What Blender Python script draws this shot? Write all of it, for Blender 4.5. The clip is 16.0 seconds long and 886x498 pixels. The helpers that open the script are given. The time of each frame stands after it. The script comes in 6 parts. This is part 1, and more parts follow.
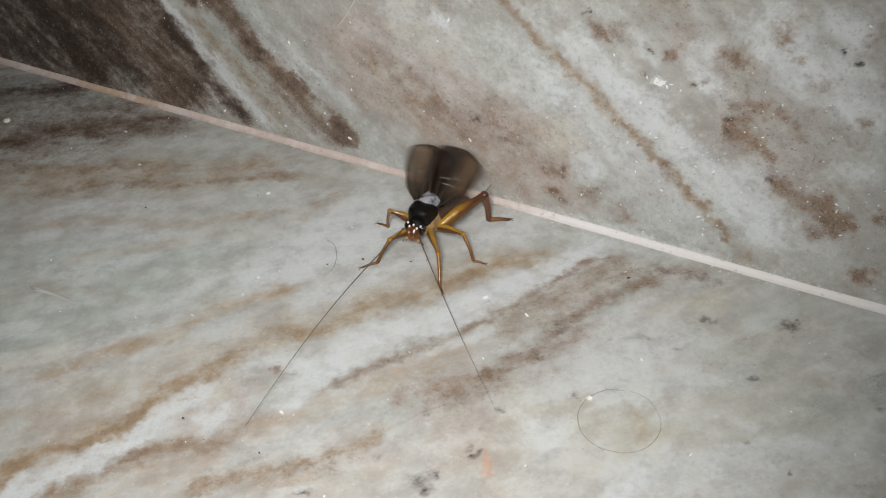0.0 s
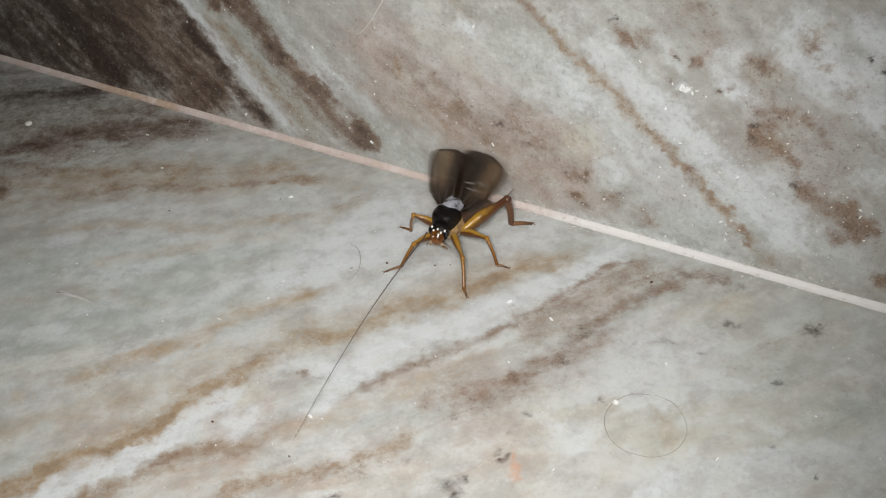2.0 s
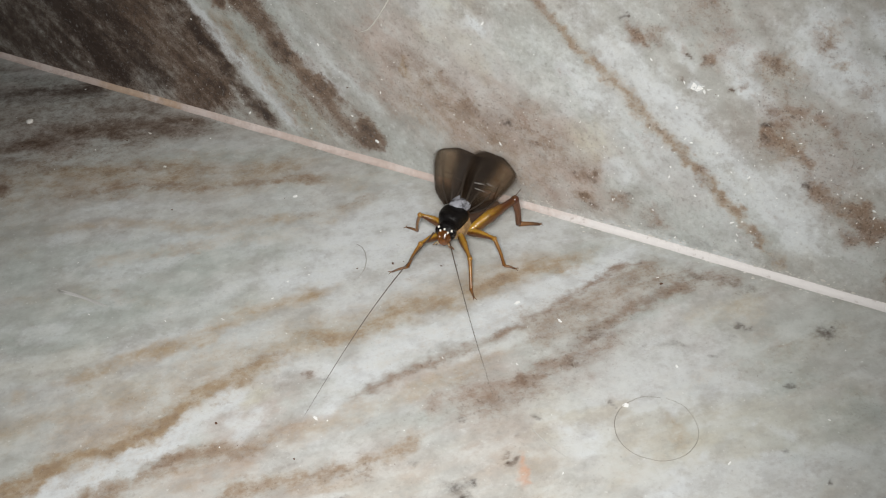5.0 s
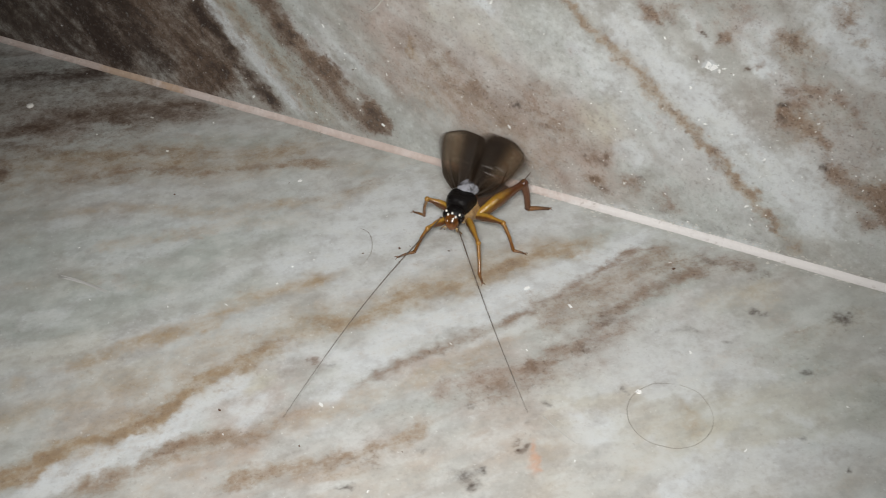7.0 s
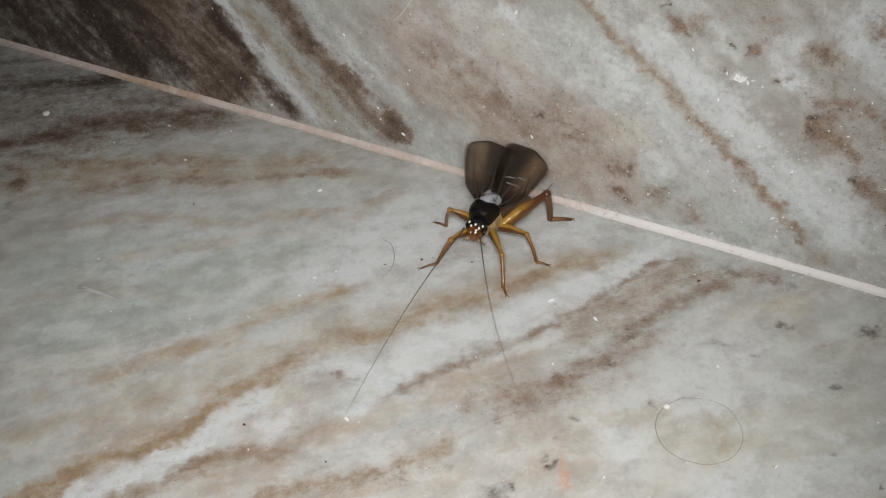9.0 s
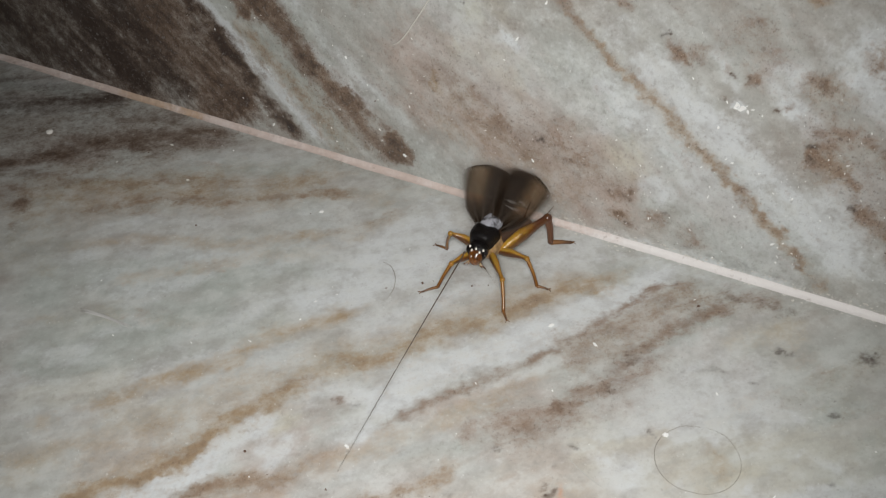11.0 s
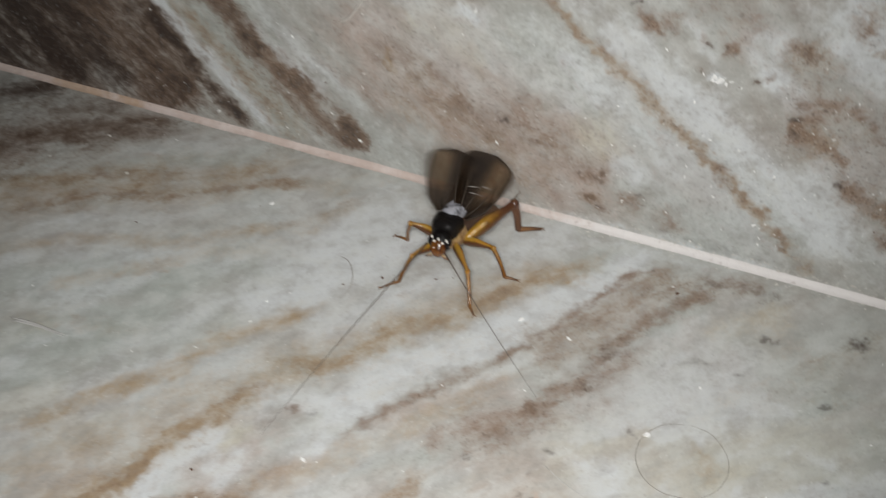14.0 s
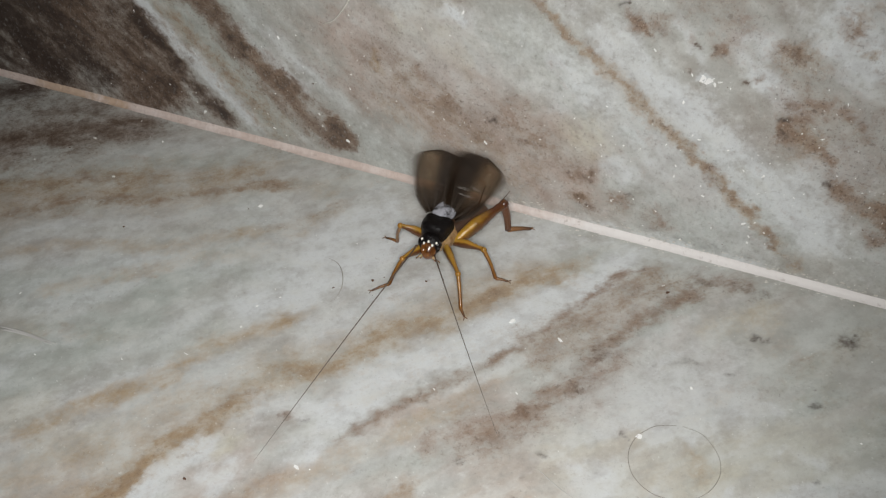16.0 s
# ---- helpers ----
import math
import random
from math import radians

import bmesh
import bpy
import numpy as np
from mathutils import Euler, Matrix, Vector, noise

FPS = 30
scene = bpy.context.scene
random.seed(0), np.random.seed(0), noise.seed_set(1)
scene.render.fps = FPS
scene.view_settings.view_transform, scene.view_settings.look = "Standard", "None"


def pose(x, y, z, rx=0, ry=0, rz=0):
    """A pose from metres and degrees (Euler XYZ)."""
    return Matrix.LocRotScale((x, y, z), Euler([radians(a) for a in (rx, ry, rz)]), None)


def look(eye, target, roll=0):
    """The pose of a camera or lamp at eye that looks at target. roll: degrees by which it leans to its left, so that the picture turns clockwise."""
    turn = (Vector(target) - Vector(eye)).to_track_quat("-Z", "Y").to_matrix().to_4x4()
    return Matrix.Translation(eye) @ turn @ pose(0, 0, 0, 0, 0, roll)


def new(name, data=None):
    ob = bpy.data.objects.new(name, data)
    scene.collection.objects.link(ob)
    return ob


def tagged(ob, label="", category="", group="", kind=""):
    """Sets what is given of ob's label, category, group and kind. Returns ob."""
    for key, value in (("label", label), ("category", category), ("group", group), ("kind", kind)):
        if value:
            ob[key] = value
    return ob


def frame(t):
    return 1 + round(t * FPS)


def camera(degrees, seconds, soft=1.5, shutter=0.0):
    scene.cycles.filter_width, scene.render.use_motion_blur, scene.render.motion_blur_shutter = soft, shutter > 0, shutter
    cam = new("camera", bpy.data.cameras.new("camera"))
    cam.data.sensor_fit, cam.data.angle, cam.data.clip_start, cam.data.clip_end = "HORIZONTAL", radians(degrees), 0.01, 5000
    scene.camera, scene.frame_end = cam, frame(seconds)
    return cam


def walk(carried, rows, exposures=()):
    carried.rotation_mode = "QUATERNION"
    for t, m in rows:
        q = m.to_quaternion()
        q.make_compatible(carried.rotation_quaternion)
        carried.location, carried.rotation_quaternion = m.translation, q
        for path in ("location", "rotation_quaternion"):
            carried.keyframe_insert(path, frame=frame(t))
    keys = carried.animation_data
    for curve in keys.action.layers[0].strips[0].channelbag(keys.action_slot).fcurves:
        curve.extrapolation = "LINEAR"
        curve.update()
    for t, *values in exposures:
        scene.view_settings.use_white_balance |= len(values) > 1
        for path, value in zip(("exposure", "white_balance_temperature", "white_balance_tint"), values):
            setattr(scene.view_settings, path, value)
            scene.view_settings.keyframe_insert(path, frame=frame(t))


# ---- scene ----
# One model unit is U metres; the skirting joint is the x axis, the floor z = 0, the wall y = 0.
U = 0.012
cam = camera(50.42, 16.0, soft=1.15, shutter=0.9)
ROWS = [
    (0.0, 3.106, -8.827, 7.983, 47.17, 1.38, 25.51),
    (0.5, 3.033, -8.846, 7.993, 47.03, 1.39, 25.48),
    (1.0, 3.009, -8.870, 8.070, 47.08, 1.33, 25.50),
    (1.5, 2.894, -8.937, 8.071, 47.18, 1.31, 25.52),
    (2.0, 2.839, -8.951, 8.103, 47.00, 1.31, 25.54),
    (2.5, 2.782, -9.013, 8.126, 47.04, 1.18, 25.51),
    (3.0, 2.829, -8.987, 8.116, 47.10, 1.21, 25.56),
    (3.5, 2.855, -8.943, 7.984, 47.13, 1.22, 25.68),
    (4.0, 2.779, -8.854, 8.170, 47.00, 1.23, 25.67),
    (4.2, 2.708, -8.931, 8.080, 47.04, 1.11, 25.57),
    (6.3, 2.742, -8.910, 7.853, 47.37, 1.15, 25.79),
    (6.5, 2.773, -8.966, 7.718, 47.35, 1.18, 25.78),
    (7.0, 2.622, -8.875, 7.718, 46.97, 1.20, 25.78),
    (7.5, 2.474, -8.936, 7.773, 47.08, 1.07, 25.76),
    (8.0, 2.343, -8.879, 7.768, 46.97, 1.10, 25.78),
    (10.3, 2.258, -8.824, 7.918, 46.86, 1.08, 25.86),
    (10.5, 2.224, -8.771, 7.967, 46.95, 1.01, 25.94),
    (11.0, 2.256, -8.666, 8.037, 46.73, 1.14, 26.08),
    (11.5, 2.082, -8.528, 8.357, 46.42, 1.15, 25.97),
    (12.0, 1.657, -8.580, 8.396, 46.73, 0.92, 25.90),
    (12.5, 1.637, -8.630, 8.213, 46.88, 0.82, 25.88),
    (13.0, 1.621, -8.427, 8.174, 46.67, 0.97, 25.96),
    (13.5, 1.622, -8.377, 8.034, 46.45, 1.16, 24.86),
    (14.0, 2.067, -8.059, 7.563, 45.64, 1.08, 23.58),
    (14.5, 2.117, -7.885, 7.442, 44.72, 1.14, 22.94),
    (15.0, 2.091, -7.848, 7.594, 44.63, 1.10, 22.81),
    (15.5, 2.000, -7.887, 7.590, 44.56, 1.06, 22.71),
    (16.0, 1.986, -7.908, 7.700, 44.54, 1.14, 22.53),
]
walk(cam, [(t, pose(U * x, U * y, U * z, rx, ry, rz)) for t, x, y, z, rx, ry, rz in ROWS],
     exposures=((0.0, 0.0), (1.0, 0.05), (2.5, 0.09), (4.0, 0.12), (6.5, 0.02), (8.0, -0.10), (10.5, -0.13), (11.2, -0.09), (13.5, -0.12), (16.0, -0.10)))

# ---- light: the phone's own lamp beside the lens, in a dark room ----
world = bpy.data.worlds.new("night")
scene.world = world
world.use_nodes = True
world.node_tree.nodes["Background"].inputs["Color"].default_value = (0.9, 0.95, 1.0, 1)
world.node_tree.nodes["Background"].inputs["Strength"].default_value = 0.02
flash = new("phone_lamp", bpy.data.lights.new("phone_lamp", "SPOT"))
flash.data.energy = 0.77
flash.data.spot_size, flash.data.spot_blend = radians(89), 1.0
flash.data.color = (1.0, 0.976, 0.960)
flash.data.shadow_soft_size = 1.5 * U
flash.matrix_world = look((2.35 * U, -8.95 * U, 8.45 * U), (-1.55 * U, -2.45 * U, 0))


# ---- materials ----
def material(name):
    m = bpy.data.materials.new(name)
    m.use_nodes = True
    nt = m.node_tree
    return m, nt, nt.nodes["Principled BSDF"]


def node(nt, kind, **values):
    n = nt.nodes.new(kind)
    for key, value in values.items():
        n.inputs[key.replace("_", " ")].default_value = value
    return n


def mix(nt, fac, a, b):
    n = nt.nodes.new("ShaderNodeMix")
    n.data_type = "RGBA"
    for socket, value in ((n.inputs[0], fac), (n.inputs[6], a), (n.inputs[7], b)):
        if isinstance(value, (int, float)):
            socket.default_value = value
        elif isinstance(value, tuple):
            socket.default_value = (*value, 1)
        else:
            nt.links.new(value, socket)
    return n.outputs[2]


def maths(nt, op, a, b=0.0, clamp=False):
    n = nt.nodes.new("ShaderNodeMath")
    n.operation, n.use_clamp = op, clamp
    for socket, value in ((n.inputs[0], a), (n.inputs[1], b)):
        if isinstance(value, (int, float)):
            socket.default_value = value
        else:
            nt.links.new(value, socket)
    return n.outputs[0]


def noise_at(nt, scale, detail=4.0, rough=0.6, stretch=None):
    tc = nt.nodes.new("ShaderNodeTexCoord")
    n = node(nt, "ShaderNodeTexNoise", Scale=scale / U, Detail=detail, Roughness=rough)
    if stretch:
        mp = nt.nodes.new("ShaderNodeMapping")
        mp.vector_type = "TEXTURE"
        mp.inputs["Rotation"].default_value = stretch[0]
        mp.inputs["Scale"].default_value = stretch[1]
        nt.links.new(tc.outputs["Object"], mp.inputs["Vector"])
        nt.links.new(mp.outputs[0], n.inputs["Vector"])
    else:
        nt.links.new(tc.outputs["Object"], n.inputs["Vector"])
    return n.outputs["Fac"]


def ramp(nt, value, lo, hi):
    n = nt.nodes.new("ShaderNodeMapRange")
    n.interpolation_type = "SMOOTHSTEP"
    nt.links.new(value, n.inputs["Value"])
    n.inputs["From Min"].default_value, n.inputs["From Max"].default_value = lo, hi
    return n.outputs["Result"]


def bump(nt, bsdf, height, strength, distance):
    b = node(nt, "ShaderNodeBump", Strength=strength, Distance=distance * U)
    nt.links.new(height, b.inputs["Height"])
    nt.links.new(b.outputs[0], bsdf.inputs["Normal"])


def marble_material(name, turn, crisp, tones):
    """Polished grey-white marble. The mesh carries how much of each mineral, stain and painted shade lies at each
    place; crisp sets how hard the grains stand out.
    """
    m, nt, bsdf = material(name)

    def channels(attribute):
        at = nt.nodes.new("ShaderNodeAttribute")
        at.attribute_name = attribute
        sp = nt.nodes.new("ShaderNodeSeparateColor")
        nt.links.new(at.outputs["Color"], sp.inputs[0])
        return (*sp.outputs[:3], at.outputs["Alpha"])

    brown, pale, dark, ochre = channels("mineral")
    green, cream, pink, orange = channels("tint")
    fine = noise_at(nt, 6.0, 6.0, 0.66)
    grain = noise_at(nt, 2.6, 5.0, 0.65, (turn, (2.6, 1.0, 1.0)))
    cloud = noise_at(nt, 0.9, 5.0, 0.6)
    crystal = noise_at(nt, 22.0, 2.0, 0.5)
    small = noise_at(nt, 15.0, 4.0, 0.7)
    mid = noise_at(nt, 3.8, 6.0, 0.62, (turn, (1.3, 1.0, 1.0)))
    feather = noise_at(nt, 6.5, 5.0, 0.7, (turn, (4.5, 1.0, 1.0)))
    sand = noise_at(nt, 30.0, 3.0, 0.65, (turn, (1.6, 1.0, 1.0)))
    grains = maths(nt, "ADD", maths(nt, "ADD", maths(nt, "MULTIPLY", fine, 0.36), maths(nt, "MULTIPLY", small, 0.24 + 0.1 * crisp)),
                   maths(nt, "ADD", maths(nt, "MULTIPLY", feather, 0.22), maths(nt, "MULTIPLY", sand, 0.18 - 0.1 * crisp)))
    grains = maths(nt, "MULTIPLY", maths(nt, "SUBTRACT", grains, 0.5), 1.35 + 0.45 * crisp)

    def patchy(channel, wide=1.1):
        """Where a mineral shows: its density, broken up by grains and streaks."""
        raised = maths(nt, "ADD", channel, maths(nt, "MULTIPLY", grains, wide))
        return maths(nt, "MULTIPLY", ramp(nt, raised, 0.04, 0.92), ramp(nt, channel, 0.0, 0.22))

    def laid(fac, top, share=1.0):
        return mix(nt, maths(nt, "MULTIPLY", fac, share), col, top)

    col = mix(nt, ramp(nt, cloud, 0.36, 0.64), *tones)
    col = laid(patchy(green, 0.9), (0.438, 0.480, 0.448), 0.9)
    col = laid(patchy(pink, 0.9), (0.520, 0.418, 0.365), 0.8)
    col = laid(patchy(cream, 0.9), (0.590, 0.570, 0.470), 0.8)
    col = laid(ramp(nt, grain, 0.40, 0.62), (0.545, 0.576, 0.548), 0.42)
    col = laid(patchy(pale, 1.2), (0.678, 0.712, 0.718))
    col = laid(patchy(ochre, 1.3), (0.412, 0.314, 0.198))
    col = laid(patchy(brown, 1.5), (0.246, 0.166, 0.113), 0.95)
    col = laid(patchy(dark, 1.5), (0.050, 0.035, 0.028))
    col = laid(patchy(orange, 0.8), (0.62, 0.33, 0.20), 0.85)
    free = maths(nt, "SUBTRACT", 1.0, maths(nt, "ADD", dark, brown), True)
    col = laid(ramp(nt, mid, 0.53, 0.36), mix(nt, 0.55, col, (0.16, 0.13, 0.11)), 0.34)
    col = laid(maths(nt, "MULTIPLY", ramp(nt, mid, 0.50, 0.66), free), (0.66, 0.68, 0.65), 0.42)
    col = laid(maths(nt, "MULTIPLY", ramp(nt, crystal, 0.68, 0.74), free), (0.82, 0.84, 0.82), 0.35)
    col = laid(ramp(nt, crystal, 0.34, 0.24), (0.20, 0.17, 0.15), 0.25)
    col = laid(ramp(nt, small, 0.46, 0.30), mix(nt, 0.5, col, (0.10, 0.08, 0.07)), 0.18 + 0.22 * crisp)
    col = laid(ramp(nt, small, 0.54, 0.70), mix(nt, 0.6, col, (0.80, 0.80, 0.77)), 0.18 + 0.18 * crisp)
    # dark mineral grains, and sparkle painted as pale specks, thickest in the brown parts
    veined = maths(nt, "ADD", maths(nt, "ADD", brown, dark), 0.10, True)
    fleck = noise_at(nt, 17.0, 3.0, 0.6)
    spark = noise_at(nt, 36.0, 2.0, 0.55)
    col = laid(maths(nt, "MULTIPLY", ramp(nt, fleck, 0.58, 0.66), veined), (0.085, 0.052, 0.034), 0.45 + 0.25 * crisp)
    col = laid(maths(nt, "MULTIPLY", ramp(nt, spark, 0.62, 0.69), maths(nt, "SUBTRACT", veined, dark, True)), (0.66, 0.63, 0.59), 0.20 + 0.25 * crisp)
    col = laid(maths(nt, "MULTIPLY", ramp(nt, spark, 0.43, 0.32), veined), (0.045, 0.028, 0.020), 0.30 + 0.25 * crisp)
    nt.links.new(col, bsdf.inputs["Base Color"])
    r = node(nt, "ShaderNodeMapRange")
    nt.links.new(fine, r.inputs["Value"])
    r.inputs["To Min"].default_value, r.inputs["To Max"].default_value = 0.22, 0.5
    nt.links.new(r.outputs[0], bsdf.inputs["Roughness"])
    bump(nt, bsdf, maths(nt, "ADD", fine, maths(nt, "MULTIPLY", crystal, 0.3)), 0.12 + 0.15 * crisp, 0.02)
    return m


def plain_material(name, colour, other, scale=3.0, rough=0.6, relief=0.2, depth=0.03, low=0.4, high=0.65):
    m, nt, bsdf = material(name)
    n = noise_at(nt, scale, 5.0, 0.65)
    nt.links.new(mix(nt, ramp(nt, n, low, high), colour, other), bsdf.inputs["Base Color"])
    bsdf.inputs["Roughness"].default_value = rough
    bump(nt, bsdf, n, relief, depth)
    return m


# same stone twice; darker wall tones stand in for the angle of light
FLOOR_STONE = marble_material("floor_marble", (0, 0, 0.80), 0.0, ((0.425, 0.402, 0.368), (0.500, 0.512, 0.482)))
WALL_STONE = marble_material("wall_marble", (0, 0.70, 0), 1.0, ((0.370, 0.345, 0.310), (0.445, 0.452, 0.422)))


def grout_material():
    """Pink grout that runs to chalky white on the east side, with a rusty stretch on the west side."""
    m, nt, bsdf = material("pink_grout")
    n = noise_at(nt, 2.0, 5.0, 0.65)
    where = nt.nodes.new("ShaderNodeSeparateXYZ")
    nt.links.new(nt.nodes.new("ShaderNodeTexCoord").outputs["Object"], where.inputs[0])
    east = maths(nt, "ADD", maths(nt, "DIVIDE", where.outputs[0], U), maths(nt, "MULTIPLY", maths(nt, "SUBTRACT", n, 0.5), 4.0))
    col = mix(nt, ramp(nt, n, 0.4, 0.65), (0.62, 0.52, 0.465), (0.70, 0.62, 0.575))
    col = mix(nt, maths(nt, "MULTIPLY", ramp(nt, east, -1.2, 0.8), 0.92), col, (0.80, 0.785, 0.765))
    rust = maths(nt, "MULTIPLY", ramp(nt, east, -6.1, -6.8), ramp(nt, east, -8.2, -7.4))
    col = mix(nt, maths(nt, "MULTIPLY", rust, 0.6), col, (0.50, 0.34, 0.20))
    dirt = noise_at(nt, 12.0, 3.0, 0.6)
    col = mix(nt, maths(nt, "MULTIPLY", ramp(nt, dirt, 0.60, 0.74), 0.35), col, (0.28, 0.22, 0.18))
    nt.links.new(col, bsdf.inputs["Base Color"])
    bsdf.inputs["Roughness"].default_value = 0.85
    bump(nt, bsdf, maths(nt, "ADD", n, dirt), 0.5, 0.05)
    return m


GROUT = grout_material()
PAINT = plain_material("dark_room_paint", (0.30, 0.29, 0.27), (0.36, 0.35, 0.33), 0.05, 0.8)


# ---- marble slabs ----
def lattice(p, seed):
    """Smooth value noise on the plane, 0 to 1."""
    i = np.floor(p).astype(np.int64)
    f = p - i
    f = f * f * (3 - 2 * f)

    def h(a, b):
        v = (a * 374761393 + b * 668265263 + seed * 1274126177) & 0x7FFFFFFF
        v = ((v ^ (v >> 13)) * 1103515245) & 0x7FFFFFFF
        return ((v ^ (v >> 16)) & 0xFFFF) / 65535.0

    x, y = i[:, 0], i[:, 1]
    top = h(x, y) * (1 - f[:, 0]) + h(x + 1, y) * f[:, 0]
    low = h(x, y + 1) * (1 - f[:, 0]) + h(x + 1, y + 1) * f[:, 0]
    return top * (1 - f[:, 1]) + low * f[:, 1]


def fbm(p, scale, seed, octaves=4, gain=0.55):
    total, amp, out = 0.0, 1.0, 0.0
    for o in range(octaves):
        out = out + amp * lattice(p * scale * 2 ** o + 17.3 * o, seed + o)
        total += amp
        amp *= gain
    return out / total


MINERALS = ("brown", "pale", "dark", "ochre", "green", "cream", "pink", "orange")


class Stone:
    """The mineral map of one slab: streaks and blots in the slab's own plane, some of them painted shade."""

    def __init__(self, places, angle, seed):
        self.seed = seed
        warp = np.stack([fbm(places, 1.4, seed + 40), fbm(places, 1.4, seed + 50)], 1) - 0.5
        small = np.stack([fbm(places, 6.0, seed + 60), fbm(places, 6.0, seed + 70)], 1) - 0.5
        tiny = np.stack([fbm(places, 16.0, seed + 64), fbm(places, 16.0, seed + 74)], 1) - 0.5
        self.p = places + 0.12 * warp + 0.17 * small + 0.12 * tiny
        turn = np.clip((-places[:, 0] - 1.5) / 6.0, 0, 1)[:, None] * (0.33 if angle > 0 else 0.0)
        cc, ss = np.cos(angle - turn[:, 0]), np.sin(angle - turn[:, 0])
        along, across = places[:, 0] * cc + places[:, 1] * ss, places[:, 1] * cc - places[:, 0] * ss
        bend = 0.5 * (fbm(places, 0.35, seed + 80) - 0.5)
        self.flow = np.stack([along * 0.22, across + bend], 1)
        self.streak = fbm(self.flow, 2.4, seed + 90, 5)
        self.thread = fbm(self.flow, 6.5, seed + 130, 4, 0.6)
        self.mottle = fbm(places, 3.2, seed + 95, 5, 0.65)
        self.uneven = np.clip((self.mottle - 0.5) * 1.7 + 0.52, 0, 1.1)
        self.mask = {k: np.zeros(len(places)) for k in MINERALS}

    def vein(self, kind, width, strength, *points, fade=0.12, ragged=0.38):
        """A streak along a bent line. width is half of it, in model units."""
        lo, hi = np.min(points, 0) - 4 * width - 0.6, np.max(points, 0) + 4 * width + 0.6
        near = np.flatnonzero(np.all((self.p > lo) & (self.p < hi), axis=1))
        if not len(near):
            return
        q, best, where = self.p[near], np.full(len(near), 1e9), np.zeros(len(near))
        pts = np.array(points, float)
        lengths = np.linalg.norm(np.diff(pts, axis=0), axis=1)
        run = 0.0
        for a, b, l in zip(pts[:-1], pts[1:], lengths):
            t = np.clip((q - a) @ (b - a) / l ** 2, 0, 1)
            d = np.linalg.norm(q - a - t[:, None] * (b - a), axis=1)
            where = np.where(d < best, run + t * l, where)
            best = np.minimum(best, d)
            run += l
        fade, ragged = (0.35, 0.75) if run < 1.1 else (fade, ragged)
        ragged = 0.5 * ragged if kind == "ochre" else ragged
        ragged = ragged if width < 0.22 else 0.7 * ragged
        grow = np.clip(np.minimum(where, run - where) / (fade * run + 1e-6), 0, 1)
        w = width * (0.75 + 0.75 * grow) * (0.5 + 1.0 * self.streak[near])
        m = 1.12 * strength * np.exp(-(best / w) ** 2) * (0.3 + 0.7 * grow)
        m *= (1 - ragged + ragged * 1.9 * self.uneven[near]) * (0.55 + 0.9 * self.thread[near])
        self.mask[kind][near] = np.maximum(self.mask[kind][near], np.clip(m, 0, 1))

    def blot(self, kind, strength, x, y, rx, ry=None, turn=0.0):
        c, s = math.cos(turn), math.sin(turn)
        d = self.p - (x, y)
        e = np.hypot((d[:, 0] * c + d[:, 1] * s) / (1.15 * rx), (d[:, 1] * c - d[:, 0] * s) / (1.15 * (ry or rx)))
        m = strength * np.exp(-e ** 2) * (0.3 + 1.3 * self.uneven)
        self.mask[kind] = np.maximum(self.mask[kind], np.clip(m, 0, 1))

    def mottled(self, kind, strength, x, y, rx, ry, turn=0.0, size=1.6, seed=0):
        """A zone of scattered cloudy patches, drawn out along the layering."""
        c, s = math.cos(turn), math.sin(turn)
        d = self.p - (x, y)
        u, v = d[:, 0] * c + d[:, 1] * s, d[:, 1] * c - d[:, 0] * s
        e = np.hypot(u / rx, v / ry)
        patch = fbm(np.stack([u * 0.6, v], 1), size, self.seed + 200 + seed, 5, 0.6)
        m = strength * np.clip(1.4 - e, 0, 1) * np.clip((patch - 0.46) / 0.14, 0, 1)
        self.mask[kind] = np.maximum(self.mask[kind], m)

    def ground(self, kind, strength, low, high, thin=False):
        """Faint streaks of the stone's own layering, all over."""
        t = np.clip(((self.thread if thin else self.streak) - low) / (high - low), 0, 1)
        self.mask[kind] = np.maximum(self.mask[kind], strength * t * (0.4 + 1.2 * self.mottle))


def spread(lo, hi, step, first, last):
    """Even steps from lo to hi, then ever wider ones out to first and last."""
    inner = list(np.linspace(lo, hi, round((hi - lo) / step) + 1))
    low, high, d = [], [], step
    a, b = lo, hi
    while a > first or b < last:
        d *= 1.5
        if a > first:
            a = max(first, a - d)
            low.append(a)
        if b < last:
            b = min(last, b + d)
            high.append(b)
    return np.array(low[::-1] + inner + high)


